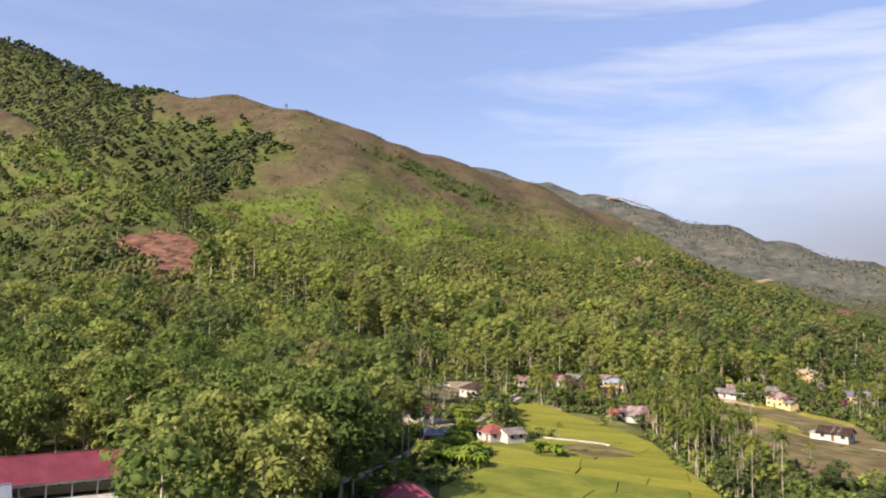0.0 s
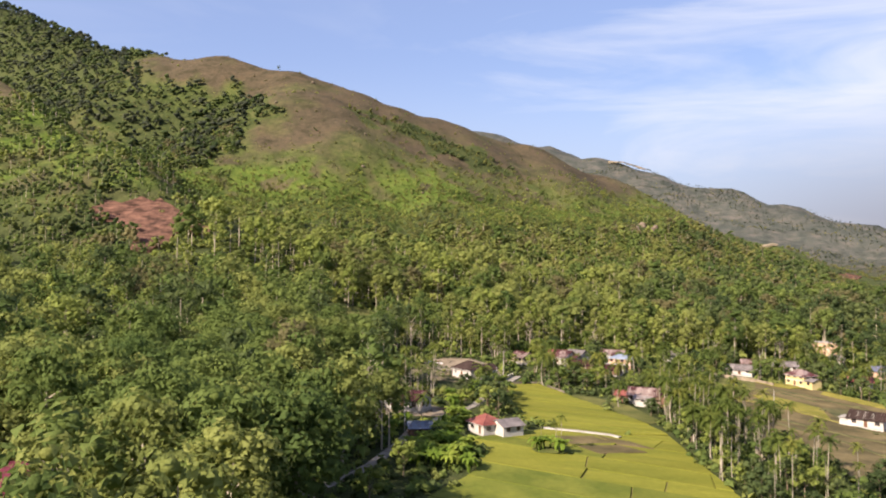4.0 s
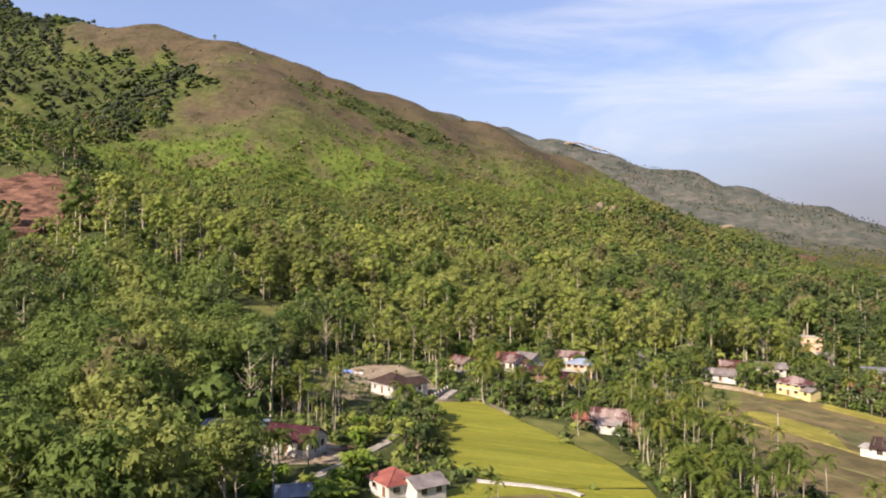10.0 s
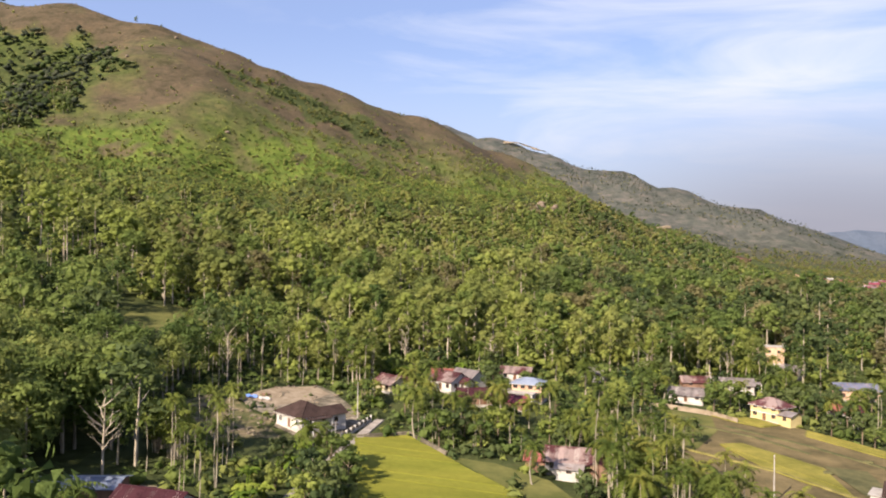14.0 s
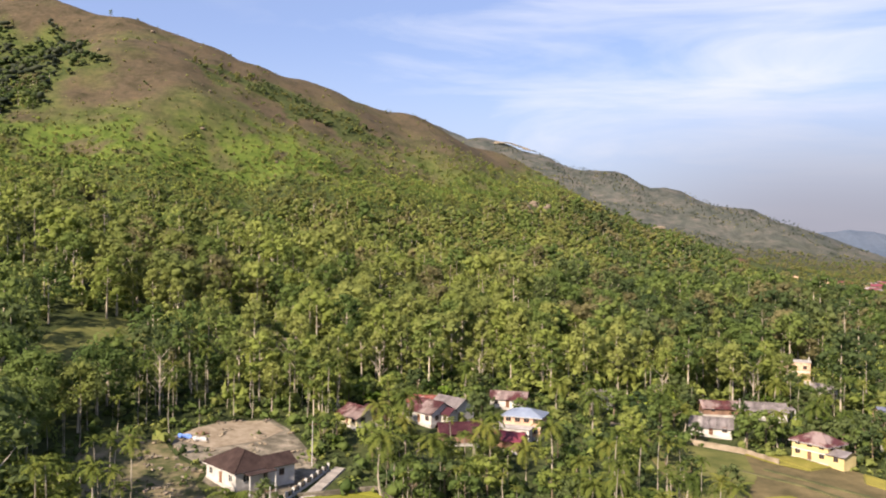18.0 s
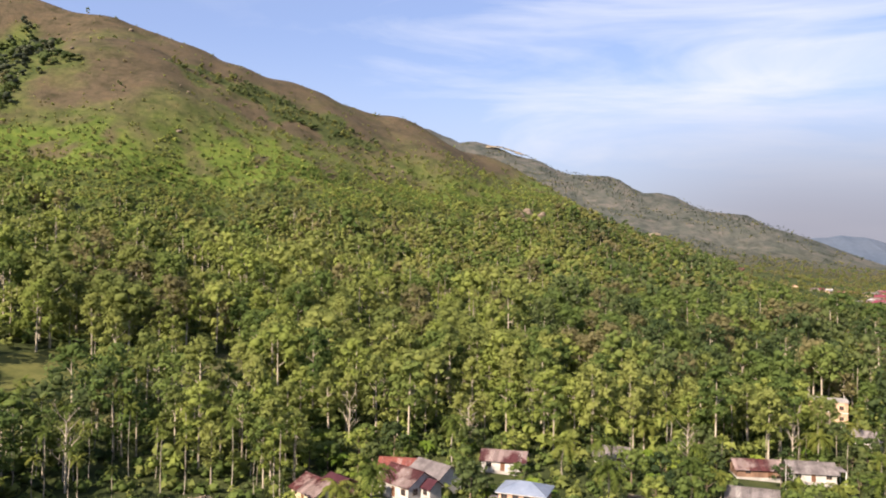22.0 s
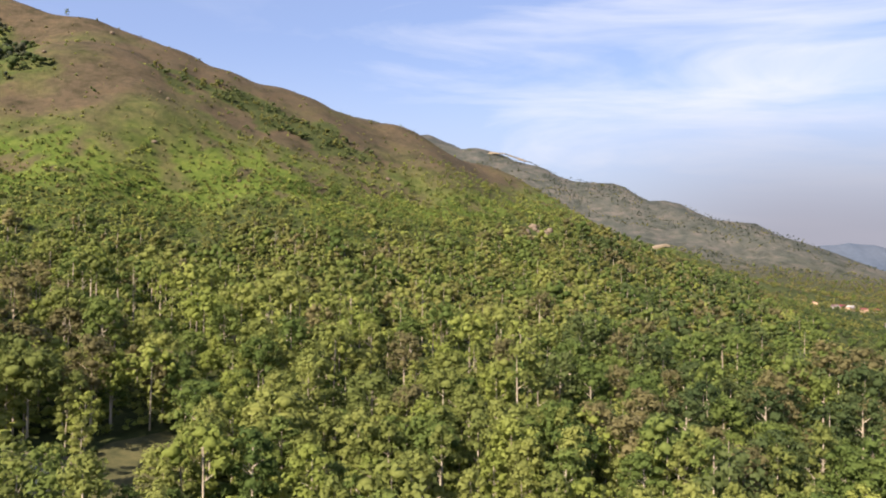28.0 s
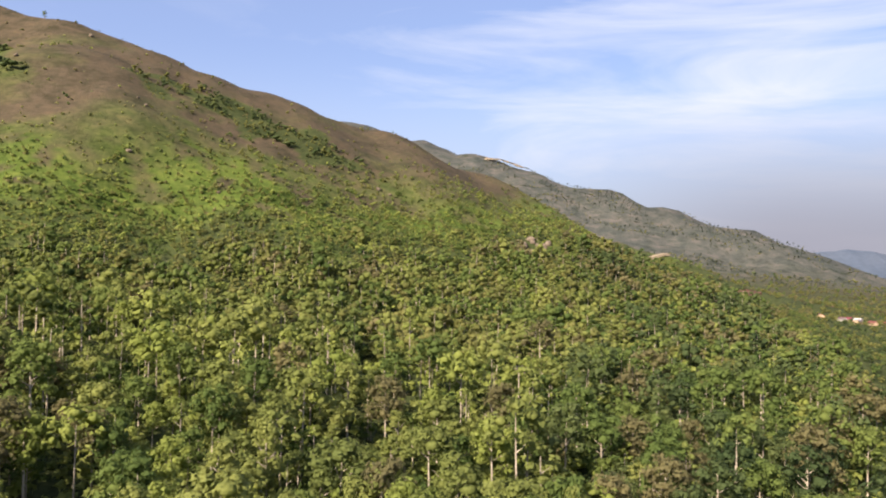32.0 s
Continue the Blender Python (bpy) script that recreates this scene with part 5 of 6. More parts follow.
def yard_clutter():
    """Rubble, sand heaps, planks and a tarpaulin left in the yards."""
    rng = random.Random(21)
    chunks = []
    for mat in (GRAVEL, EARTH, ROCK):
        bm = bmesh.new()
        for v in box(bm, -1, 1, -0.6, 0.6, -0.35, 0.35):
            v.co *= rng.uniform(0.75, 1.1)
        me = bpy.data.meshes.new("slab")
        bm.to_mesh(me)
        bm.free()
        me.materials.append(mat)
        chunks.append(me)
    for k in range(120):
        if k < 104:
            x, y = rng.uniform(-64, -20), rng.uniform(284, 338)
            if not (inside(GARDEN, [x], [y])[0] or inside(COMPOUND, [x], [y])[0]):
                continue
        else:
            x, y = rng.uniform(-64, -36), rng.uniform(228, 248)
        if math.hypot(x + 32, y - 296) < 8:
            continue
        e = tagged(new("rubble_pile"), "heap of broken concrete and stone in the yard", "rubble", "rubble piles")
        e.matrix_basis = pose(x, y, gz(x, y) + 0.12)
        for j in range(rng.randrange(4, 7)):
            s = rng.uniform(0.15, 0.5)
            ob = new("slab", chunks[rng.randrange(3)])
            ob.parent = e
            ob.matrix_basis = pose(rng.gauss(0, 0.8), rng.gauss(0, 0.6), s * 0.3, rng.uniform(-25, 25), rng.uniform(-25, 25), rng.uniform(0, 360))
            ob.scale = (s, s, s)
    for k, (x, y) in enumerate(((-50, 248), (-33, 238), (-30, 232), (-48, 322))):
        e = tagged(new("plank_stack"), "stack of weathered planks on the ground", "planks", "plank stacks")
        e.matrix_basis = pose(x, y, gz(x, y) + 0.1, 0, 0, k * 47)
        for j in range(9):
            w = -1.2 + (j % 5) * 0.5 + rng.uniform(-0.1, 0.1)
            boxed("plank", (-2.2 + rng.uniform(-0.4, 0.4), 2.2 + rng.uniform(-0.4, 0.4), w, w + 0.3, 0.02 + 0.1 * (j // 5), 0.1 + 0.1 * (j // 5)), WOOD_WALL, e)
    for x, y, mat, label in ((-50, 318, TARP, "crumpled blue tarpaulin on the rubble yard"), (-46.5, 317, WHITE_TRIM, "pale plastic sheet on the rubble yard")):
        bm = bmesh.new()
        bmesh.ops.create_grid(bm, x_segments=9, y_segments=7, size=1.3)
        for v in bm.verts:
            v.co.z = 0.35 + 0.25 * math.sin(v.co.x * 2.3) * math.cos(v.co.y * 2.9) + rng.uniform(-0.08, 0.08)
        solid = bmesh.ops.extrude_face_region(bm, geom=bm.faces[:])
        for v in solid["geom"]:
            if isinstance(v, bmesh.types.BMVert):
                v.co.z -= 0.3
        bmesh.ops.recalc_face_normals(bm, faces=bm.faces[:])
        ob = part("tarpaulin", bm, mat)
        ob.matrix_basis = pose(x, y, gz(x, y) + 0.2, 0, 0, 25)
        tagged(ob, label, "tarpaulin")
    for x, y, s in ((83, 282, 0.9), (87, 252, 0.7), (66, 262, 0.8), (72, 238, 1.0), (97, 292, 0.8), (60, 246, 0.7), (78, 222, 0.9)):
        bm = bmesh.new()
        bmesh.ops.create_icosphere(bm, subdivisions=2, radius=1.0)
        for v in bm.verts:
            k = 1 + rng.uniform(-0.18, 0.18)
            v.co = Vector((v.co.x * 1.5 * k, v.co.y * 1.1 * k, v.co.z * 0.55 * k))
        ob = part("soil_mound", bm, MUD)
        ob.matrix_basis = pose(x, y, gz(x, y) + 0.25, 0, 0, x * 11)
        ob.scale = (s, s, s)
        tagged(ob, "dark mound of soil and straw on the stubble field", "mound", "soil mounds")


def boulders():
    """Pale rocks that stand out of the mountainside."""
    rng = np.random.RandomState(3)
    spots = [(-369, 1098, 3), (-242, 933, 2.2), (-252, 940, 1.6), (-223, 854, 2.4), (-41, 979, 3.2), (-30, 976, 2.2), (-372, 960, 2.6), (-152, 849, 1.8), (-518, 992, 5), (-508, 985, 4)]
    spots += [(rng.uniform(84, 116), rng.uniform(932, 966), rng.uniform(1.8, 5.0)) for k in range(18)]
    for x, y, r in spots:
        jig = 1 + rng.uniform(-0.28, 0.28, (12, 1))
        ob = raw("boulder", ICO_V * jig * (r, r * 0.9, r * 0.75), ICO_F, ROCK)
        ob.matrix_basis = pose(x, y, gz(x, y) + r * 0.25, 0, 0, rng.uniform(0, 360))
        tagged(ob, "pale weathered boulder on the mountainside", "rock", "boulders on the slope")


def poles():
    first = None
    for x, y in ((-20.5, 306), (-20, 268), (63, 262), (38, 292), (81, 349), (-37, 205)):
        if first is None:
            first = tagged(new("utility_pole"), "pale concrete utility pole with a crossarm", "pole", "utility poles")
            sh = Shape()
            tube(sh, [(0, 0, -0.8), (0, 0, 9)], [0.17, 0.1], 7)
            raw("shaft", *sh.arrays(), CONCRETE, first)
            boxed("crossarm", (-0.8, 0.8, -0.05, 0.05, 8.3, 8.42), FRAME, first)
            first.matrix_basis = pose(x, y, gz(x, y), 0, 0, 20)
        else:
            copy_thing(first, pose(x, y, gz(x, y), 0, 0, x * 7))


def far_town():
    rng = random.Random(12)
    for k in range(120):
        if k < 45:
            x = rng.uniform(540, 720)
            y = 1310 - (x - 540) * 0.15 + rng.uniform(-50, 20)
        elif k < 95:
            u = rng.uniform(0, 1)
            x, y = 440 + 250 * u + rng.uniform(-25, 70), 920 + 320 * u + rng.uniform(-40, 40)
        else:
            x, y = rng.uniform(700, 860), rng.uniform(1200, 1380)
        if any(math.hypot(x - hx, y - hy) < 15 for hx, hy, r in HOUSE_SPOTS[-140:]):
            continue
        L, W, h = rng.uniform(9, 15), rng.uniform(7, 10), rng.uniform(2.6, 4.2)
        e = tagged(new("town_house"), rng.choice(("far white-walled town house with a sheet-metal roof", "distant pale town house under a metal roof")), "house", "town in the valley")
        e.matrix_basis = pose(x, y, gz(x, y) + 0.5, 0, 0, rng.uniform(-80, 80))
        part("wall", gabled_body(L, W, h, 2.0, 2.5), rng.choice((WHITE_WALL, CREAM_WALL, CONCRETE, RAW_WALL, WOOD_WALL)), e)
        mat = rng.choice((RED_ROOF, WHITE_TRIM, STRIPED_ROOF, GREY_ROOF, GREY_ROOF, MAROON_ROOF))
        for s in (-1, 1):
            bm = bmesh.new()
            f = bm.faces.new([bm.verts.new(c) for c in ((-L / 2 - 0.6, s * (W / 2 + 0.6), h - 0.2), (L / 2 + 0.6, s * (W / 2 + 0.6), h - 0.2), (L / 2 + 0.6, 0, h + 2.1), (-L / 2 - 0.6, 0, h + 2.1))])
            out = bmesh.ops.extrude_face_region(bm, geom=[f])
            for v in out["geom"]:
                if isinstance(v, bmesh.types.BMVert):
                    v.co.z += 0.15
            bmesh.ops.recalc_face_normals(bm, faces=bm.faces[:])
            part("roof_slope", bm, mat, e)
        HOUSE_SPOTS.append((x, y, 14))


paddies()
compound_wall()
poles()
yard_clutter()
boulders()
far_town()

# ---- the forest ----
def left_wood(x, y):
    return (x < -38 - 0.10 * np.maximum(y - 230, 0)) & (y < 400)


def forest():
    rng = np.random.RandomState(5)
    tall_c = [crown(rng, 9, 5.4, 10.5, 18.0, 22, 0.62, 0.6, fine=False) for k in range(4)] + [crown(rng, 10, 7.2, 12.0, 18.0, 22, 0.66, 0.6, fine=False) for k in range(2)] + [crown(rng, 8, 3.6, 6.5, 19.0, 14, 0.58, fine=False) for k in range(2)] + [crown(rng, 12, 7.8, 11.0, 21.5, 22, 0.66, 0.6, fine=False)] + [crown(rng, 5, 3.5, 12.0, 16.5, 12, 0.6, 0.5, fine=False) for k in range(2)]
    tall_t = [trunk(rng, 16.5, 0.25, 1, 2.0, 3) for k in range(11)]
    dense_c = [crown(rng, 12, 6.8, 5.0, 15.0, 32, 0.62, 0.42) for k in range(5)] + [crown(rng, 10, 4.8, 4.0, 17.5, 30, 0.58, 0.42) for k in range(2)]
    dense_t = [trunk(rng, 12.5, 0.28, 1, 2.4, 3) for k in range(7)]
    mid_c = [crown(rng, 6, 5.6, 2.6, 9.5, 9, 1.0, 0.86) for k in range(5)] + [crown(rng, 5, 3.6, 4.0, 13.0, 9, 0.8, 0.8) for k in range(2)]
    mid_t = [trunk(rng, 10.0, 0.2, 0, 0, 3) for k in range(7)]
    small_c = [crown(rng, 3, 2.9, 0.8, 3.6, 7, 0.75, 0.84, fine=False) for k in range(5)]
    far_c = [crown(rng, 1, 2.3, 0.2, 0.8, 6, 0.7, 0.9, False) for k in range(5)]
    round_c = [crown(rng, 3, 4.4, 1.4, 6.0, 6, 1.1, 0.95) for k in range(5)]
    bush_c = [crown(rng, 1, 2.3, 0.3, 0.9, 10, 0.6, 0.84, False) for k in range(5)]

    def lowland(x, y):
        return (x > 0.30 * y + 40) & (y > 640) & (y < 1270) & (np.abs(x - 420 - 0.42 * (y - 1000)) < 130)

    def keep_dense(x, y):
        return free(x, y) & in_view(x, y) & left_wood(x, y) & ~inside(LOW_GARDEN, x, y)

    def keep_tall(x, y):
        z = terrain(x, y)
        return free(x, y) & in_view(x, y) & ~left_wood(x, y) & ~lowland(x, y) & (y > np.where(x < -20, 342, 376)) & (z < 80 + 16 * step(-20, 80, x) + 14 * waves(x, y, 120, 17) + 10 * waves(x, y, 30, 96)) & ((y > 470) | (x < 330))

    def keep_high(x, y):
        z = terrain(x, y)
        d, lu = cover(x, y, z)
        return in_view(x, y) & free(x, y) & (np.random.RandomState(9).uniform(0, 1, x.shape) > np.maximum(d * 0.965, lu * 0.35 * (d < 0.5)))

    def keep_hollow(x, y):
        z = terrain(x, y)
        r = np.random.RandomState(10).uniform(0, 1, x.shape)
        brush = (y < 640) & (z > 84 + 12 * waves(x, y, 60, 13))
        slope = (z > 112) & (gully(x, y) < 0.35) & (y > 640)
        return free(x, y) & in_view(x, y) & ~left_wood(x, y) & (r > np.where(brush, 0.24, 0.06)) & ~slope & ~((x > -230) & (y < 620) & (z < 112)) & ~((y > 620) & (x > -420) & (z < 112))

    def keep_scrub(x, y):
        z = terrain(x, y)
        d, lu = cover(x, y, z)
        return in_view(x, y) & free(x, y) & (z > 92) & (np.random.RandomState(14).uniform(0, 1, x.shape) > 0.9 * d)

    def keep_slope(x, y):
        z = terrain(x, y)
        r = np.random.RandomState(15).uniform(0, 1, x.shape)
        return in_view(x, y) & free(x, y) & (z > 92) & (r > step(120, 195, z + 20 * waves(x, y, 80, 18)) * 0.97) & (gully(x, y) < 0.5)

    def gaps(x, y):
        thin = (np.abs(x - 300 - 0.5 * (y - 800)) < 60) & (y > 790) & (y < 1240)
        return (waves(x, y, 34, 61) + 0.5 * waves(x, y, 15, 63) > np.where(y < 620, -0.42, -0.6)) & (~thin | (np.random.RandomState(19).uniform(0, 1, x.shape) > 0.7))

    # trees of the forest's edge, each a thing of its own
    near = jittered(-120, -38, 120, 330, 8.8, 41, keep_dense)
    front = jittered(-110, 120, 342, 450, 9.0, 42, keep_tall)
    near, front = near[np.argsort(np.hypot(near[:, 0] + 40, near[:, 1] - 170))][:230], front[np.argsort(front[:, 1])][:280]
    prng = np.random.RandomState(77)
    for k, (mat, label) in enumerate(((LEAF_WOOD, "dense green broadleaf tree at the forest edge"), (LEAF_DEEP, "leafy green broadleaf tree at the forest edge"), (LEAF_DEEP, "broad-crowned green tree at the forest edge"))):
        t = tree_kind("broadleaf_tree", label, (("trunk", trunk(rng, 13.5, 0.3, 4, 3.0, 5), BARK), ("crown", crown(rng, 18, 6.6, 5.0, 16.5, 96, 0.45, 0.34), mat)), group="trees beside the village")
        planted(t, near[k::3], prng, 0.8, 1.25)
    for k, (mat, label) in enumerate(((LEAF_WOOD, "tall slender forest tree with a pale bare trunk"), (LEAF_LIGHT, "tall fresh green forest tree with a pale trunk"), (LEAF_DEEP, "tall thin-crowned forest tree with a pale trunk"), (LEAF_WOOD, "tall slender green tree with a high narrow crown"))):
        t = tree_kind("forest_tree", label, (("trunk", trunk(rng, 18.0, 0.26, 4, 2.2, 5), BARK), ("crown", crown(rng, 14, (4.8, 5.4, 4.6, 3.6)[k], (7.0, 5.5, 8.5, 6.0)[k], 19.5, 52, 0.5, 0.54), mat)), group="trees behind the village")
        planted(t, front[k::4], prng, 0.6, 1.15)

    lower = jittered(-130, 150, 428, 530, 11.0, 43, lambda x, y: keep_tall(x, y) & ~left_wood(x, y) & gaps(x, y))
    lower = lower[np.argsort(lower[:, 1])][:240]
    side = lower[:, 0] > 50
    # valley-side trees: the slope's shade is put into darker leaf colours
    kinds = ((LEAF_WOOD, 7.4, 11.5, "broad flat-topped forest tree with a pale trunk"), (LEAF_DEEP, 6.4, 8.0, "dark green forest tree with a dense dome of leaves"), (LEAF_LIGHT, 5.6, 10.0, "light green forest tree with a loose crown"), (LEAF_DULL, 6.0, 9.0, "olive-brown forest tree with a thin crown"), (LEAF_WOOD, 4.2, 7.0, "narrow green forest tree with a tall crown"), (LEAF_DARK, 6.2, 7.5, "dense tree on the valley-side slope, shade painted as very dark leaves"))
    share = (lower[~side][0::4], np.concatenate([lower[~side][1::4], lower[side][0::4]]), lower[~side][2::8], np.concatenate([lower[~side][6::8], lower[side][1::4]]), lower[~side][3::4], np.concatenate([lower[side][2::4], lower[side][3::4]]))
    for (mat, wide, base, label), spots in zip(kinds, share):
        t = tree_kind("slope_tree", label, (("trunk", trunk(rng, 17.0, 0.3, 4, 3.2, 5), BARK), ("crown", crown(rng, 14, wide, base, 19.0, 54, 0.52, 0.54), mat)), group="trees on the lower slope")
        planted(t, spots, prng, 0.55, 1.3)

    taken = np.concatenate([near, front, lower])

    def rest(spots):
        d = np.array([np.min(np.hypot(taken[:, 0] - x, taken[:, 1] - y)) if (-140 < x < 160 and 110 < y < 530) else 99.0 for x, y in spots])
        return spots[d > 5.5]

    woods("near_forest", "dense green broadleaf forest beside the village", dense_t, dense_c, ((LEAF_LIGHT, 0.6), (LEAF_WOOD, 2.8), (LEAF_DEEP, 5), (LEAF_DARK, 1.8), (LEAF_DULL, 0.3)), BARK, rest(jittered(-420, -20, 60, 470, 9.4, 21, lambda x, y: keep_dense(x, y) & gaps(x, y))), 31, 0.55, 1.5)
    woods("slope_forest", "tall slender forest trees with pale trunks behind the village", tall_t, tall_c, ((LEAF_DEEP, 1.8), (LEAF_WOOD, 4), (LEAF_LIGHT, 3.2), (LEAF_DULL, 0.5)), BARK, rest(jittered(-230, 330, 340, 620, 10.2, 22, lambda x, y: keep_tall(x, y) & gaps(x, y) & (x < 62 + 18 * waves(x, y, 90, 62)))), 32, 0.45, 1.55)
    # more dark leaves here stand in for shade on the valley side
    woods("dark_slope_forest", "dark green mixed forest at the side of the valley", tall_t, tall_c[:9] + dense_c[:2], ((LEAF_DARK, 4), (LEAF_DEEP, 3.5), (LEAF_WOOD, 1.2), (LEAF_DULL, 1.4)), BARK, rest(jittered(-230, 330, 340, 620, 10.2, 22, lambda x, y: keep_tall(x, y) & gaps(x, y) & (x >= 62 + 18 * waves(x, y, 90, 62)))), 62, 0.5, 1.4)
    woods("hill_forest", "green forest on the lower mountain slope", mid_t, mid_c, ((LEAF_DEEP, 3), (LEAF_SCRUB, 3), (LEAF_WOOD, 3.6), (LEAF_DULL, 0.6)), BARK, jittered(-420, 460, 620, 1000, 7.8, 23, lambda x, y: keep_tall(x, y) & gaps(x, y) & (x < 130 + 25 * waves(x, y, 110, 66))), 33, 0.6, 1.35)
    # valley side higher up, its shade again given by darker leaf materials
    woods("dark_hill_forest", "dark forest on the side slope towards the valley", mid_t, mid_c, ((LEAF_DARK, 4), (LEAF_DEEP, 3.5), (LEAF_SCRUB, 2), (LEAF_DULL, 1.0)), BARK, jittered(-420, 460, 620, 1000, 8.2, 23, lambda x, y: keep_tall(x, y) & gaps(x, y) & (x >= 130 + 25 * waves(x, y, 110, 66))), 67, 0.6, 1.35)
    def keep_sapling(x, y):
        z = terrain(x, y)
        r = np.random.RandomState(93).uniform(0, 1, x.shape)
        return in_view(x, y) & free(x, y) & (gully(x, y) < 0.5) & (z > 58 + 10 * waves(x, y, 80, 92)) & (r > 1.02 * step(88, 176, z + 22 * waves(x, y, 70, 94) + 12 * waves(x, y, 26, 97)))

    woods("slope_saplings", "low bushes and young trees thinning out up the mountainside", None, small_c, ((LEAF_DEEP, 3), (LEAF_SCRUB, 4), (LEAF_WOOD, 2), (LEAF_LIGHT, 1.5)), BARK, jittered(-460, 330, 640, 1060, 5.5, 91, keep_sapling), 95, 0.4, 1.25)
    woods("forest_understorey", "saplings and shrubs filling the gaps of the forest", None, small_c, ((LEAF_WOOD, 3), (LEAF_DEEP, 1.5), (LEAF_LIGHT, 3)), BARK, jittered(-260, 330, 335, 860, 7.2, 51, keep_tall), 52, 0.8, 2.1)
    # shade over the near hill is put in as more dark leaves
    woods("near_hill_forest", "green trees over the near hill and its wooded hollow, shade painted as dark leaves", mid_t, mid_c, ((LEAF_DARK, 3), (LEAF_DEEP, 4), (LEAF_WOOD, 1.5), (LEAF_DULL, 0.6)), BARK, jittered(-700, -150, 430, 900, 8.4, 29, keep_hollow), 39, 0.5, 1.2)
    woods("mountain_trees", "dark trees scattered over the upper mountainside", None, small_c, ((LEAF_SCRUB, 5), (LEAF_DEEP, 2)), BARK, jittered(-760, 420, 480, 1400, 10.5, 24, lambda x, y: keep_high(x, y) & (gully(x, y) < 0.5) & ~((terrain(x, y) < 150) & (y < 1060)) & ~left_wood(x, y) & ~((x < -230) & (y < 900))), 34, 0.45, 1.25)
    woods("valley_trees", "woods on the valley floor and lower hills far off", None, small_c, ((LEAF_SCRUB, 5), (LEAF_DEEP, 2), (LEAF_DULL, 2)), BARK, jittered(150, 1500, 420, 2300, 16.0, 25, lambda x, y: free(x, y) & in_view(x, y) & (terrain(x, y) < 112) & gaps(x, y) & ~lowland(x, y) & ((y > 900) | (x > 330)) & (np.random.RandomState(8).uniform(0, 1, x.shape) > 0.12 + 0.4 * (y > 1700))), 35, 1.0, 2.1)
    woods("valley_scrub", "low trees and thickets on the valley floor before the town", None, small_c, ((LEAF_DEEP, 3), (LEAF_SCRUB, 3), (LEAF_DARK, 3)), BARK, jittered(220, 620, 640, 1270, 8.0, 88, lambda x, y: lowland(x, y) & free(x, y) & ~inside(TOWN, x, y)), 89, 0.6, 1.3)
    woods("town_trees", "low trees between the far town's houses", None, small_c, ((LEAF_SCRUB, 3), (LEAF_DARK, 3)), BARK, jittered(410, 860, 880, 1400, 13.0, 98, lambda x, y: inside(TOWN, x, y) & np.all([np.hypot(x - hx, y - hy) > 9 for hx, hy, r in HOUSE_SPOTS if hy > 800], axis=0)), 99, 0.8, 1.7)
    woods("far_woods", "dark woods in the folds of the far hill", None, far_c, ((LEAF_SCRUB, 1), (LEAF_HAZED, 3)), BARK, jittered(100, 1500, 1450, 3350, 12.5, 27, lambda x, y: (x < 0.6 * y) & (waves(x, y, 420, 15) + 0.6 * waves(x, y, 110, 16) > -0.35) & (terrain(x + 60 * x / np.hypot(x, y), y + 60 * y / np.hypot(x, y)) > terrain(x, y) + 6)), 37, 1.4, 3.2)
    woods("hill_scrub", "low bushes on the dry grassy mountainside", None, bush_c, ((LEAF_SCRUB, 3), (LEAF_DULL, 2), (LEAF_LIGHT, 1)), BARK, jittered(-760, 300, 470, 1330, 8.0, 26, keep_scrub), 36, 0.4, 1.5)
    woods("mountain_forest", "dark dense forest on the high mountain and in its gully", None, round_c, ((LEAF_HAZED, 3), (LEAF_DARK, 3)), BARK, jittered(-1500, -340, 760, 1700, 11.8, 53, lambda x, y: in_view(x, y) & (gully(x, y) > 0.4) & (waves(x, y, 60, 64) > -1.1)), 54, 0.9, 1.9)
    # dark trees of the grove, with the fold's shadow put into the leaf colour
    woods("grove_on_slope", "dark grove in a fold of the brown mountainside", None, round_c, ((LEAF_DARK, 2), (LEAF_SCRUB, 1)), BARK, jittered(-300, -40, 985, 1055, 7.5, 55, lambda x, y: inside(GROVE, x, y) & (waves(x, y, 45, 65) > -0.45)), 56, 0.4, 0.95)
    woods("quarry_bushes", "green bushes on the bare red quarry", None, bush_c, ((LEAF_WOOD, 2), (LEAF_DEEP, 2)), BARK, jittered(-350, -210, 430, 520, 8.0, 81, lambda x, y: inside(QUARRY, x, y) & (waves(x, y, 30, 82) > 0.0)), 83, 0.5, 1.5, "bushes")
    woods("undergrowth", "tangled bushes and saplings between the houses and under the trees", None, bush_c, ((LEAF_WOOD, 3), (LEAF_DEEP, 4), (LEAF_DARK, 2.5), (LEAF_LIGHT, 0.8)), BARK, jittered(-110, 190, 120, 440, 3.3, 28, lambda x, y: free(x, y, 2.2) & in_view(x, y) & (~left_wood(x + 12, y) | inside(LOW_GARDEN, x, y) | ((x > -80) & (y > 320)))), 38, 0.55, 1.6, "bushes")
    woods("yard_weeds", "weeds and low shrubs on the rubble yards", None, bush_c, ((LEAF_DEEP, 2), (LEAF_WOOD, 1), (LEAF_DARK, 1)), BARK, jittered(-68, -18, 284, 340, 2.6, 86, lambda x, y: (inside(COMPOUND, x, y) | inside(GARDEN, x, y)) & (waves(x, y, 14, 87) > np.where(inside(COMPOUND, x, y), 0.45, 0.0)) & (np.hypot(x + 31, y - 295) > 10)), 90, 0.15, 0.6, "bushes")
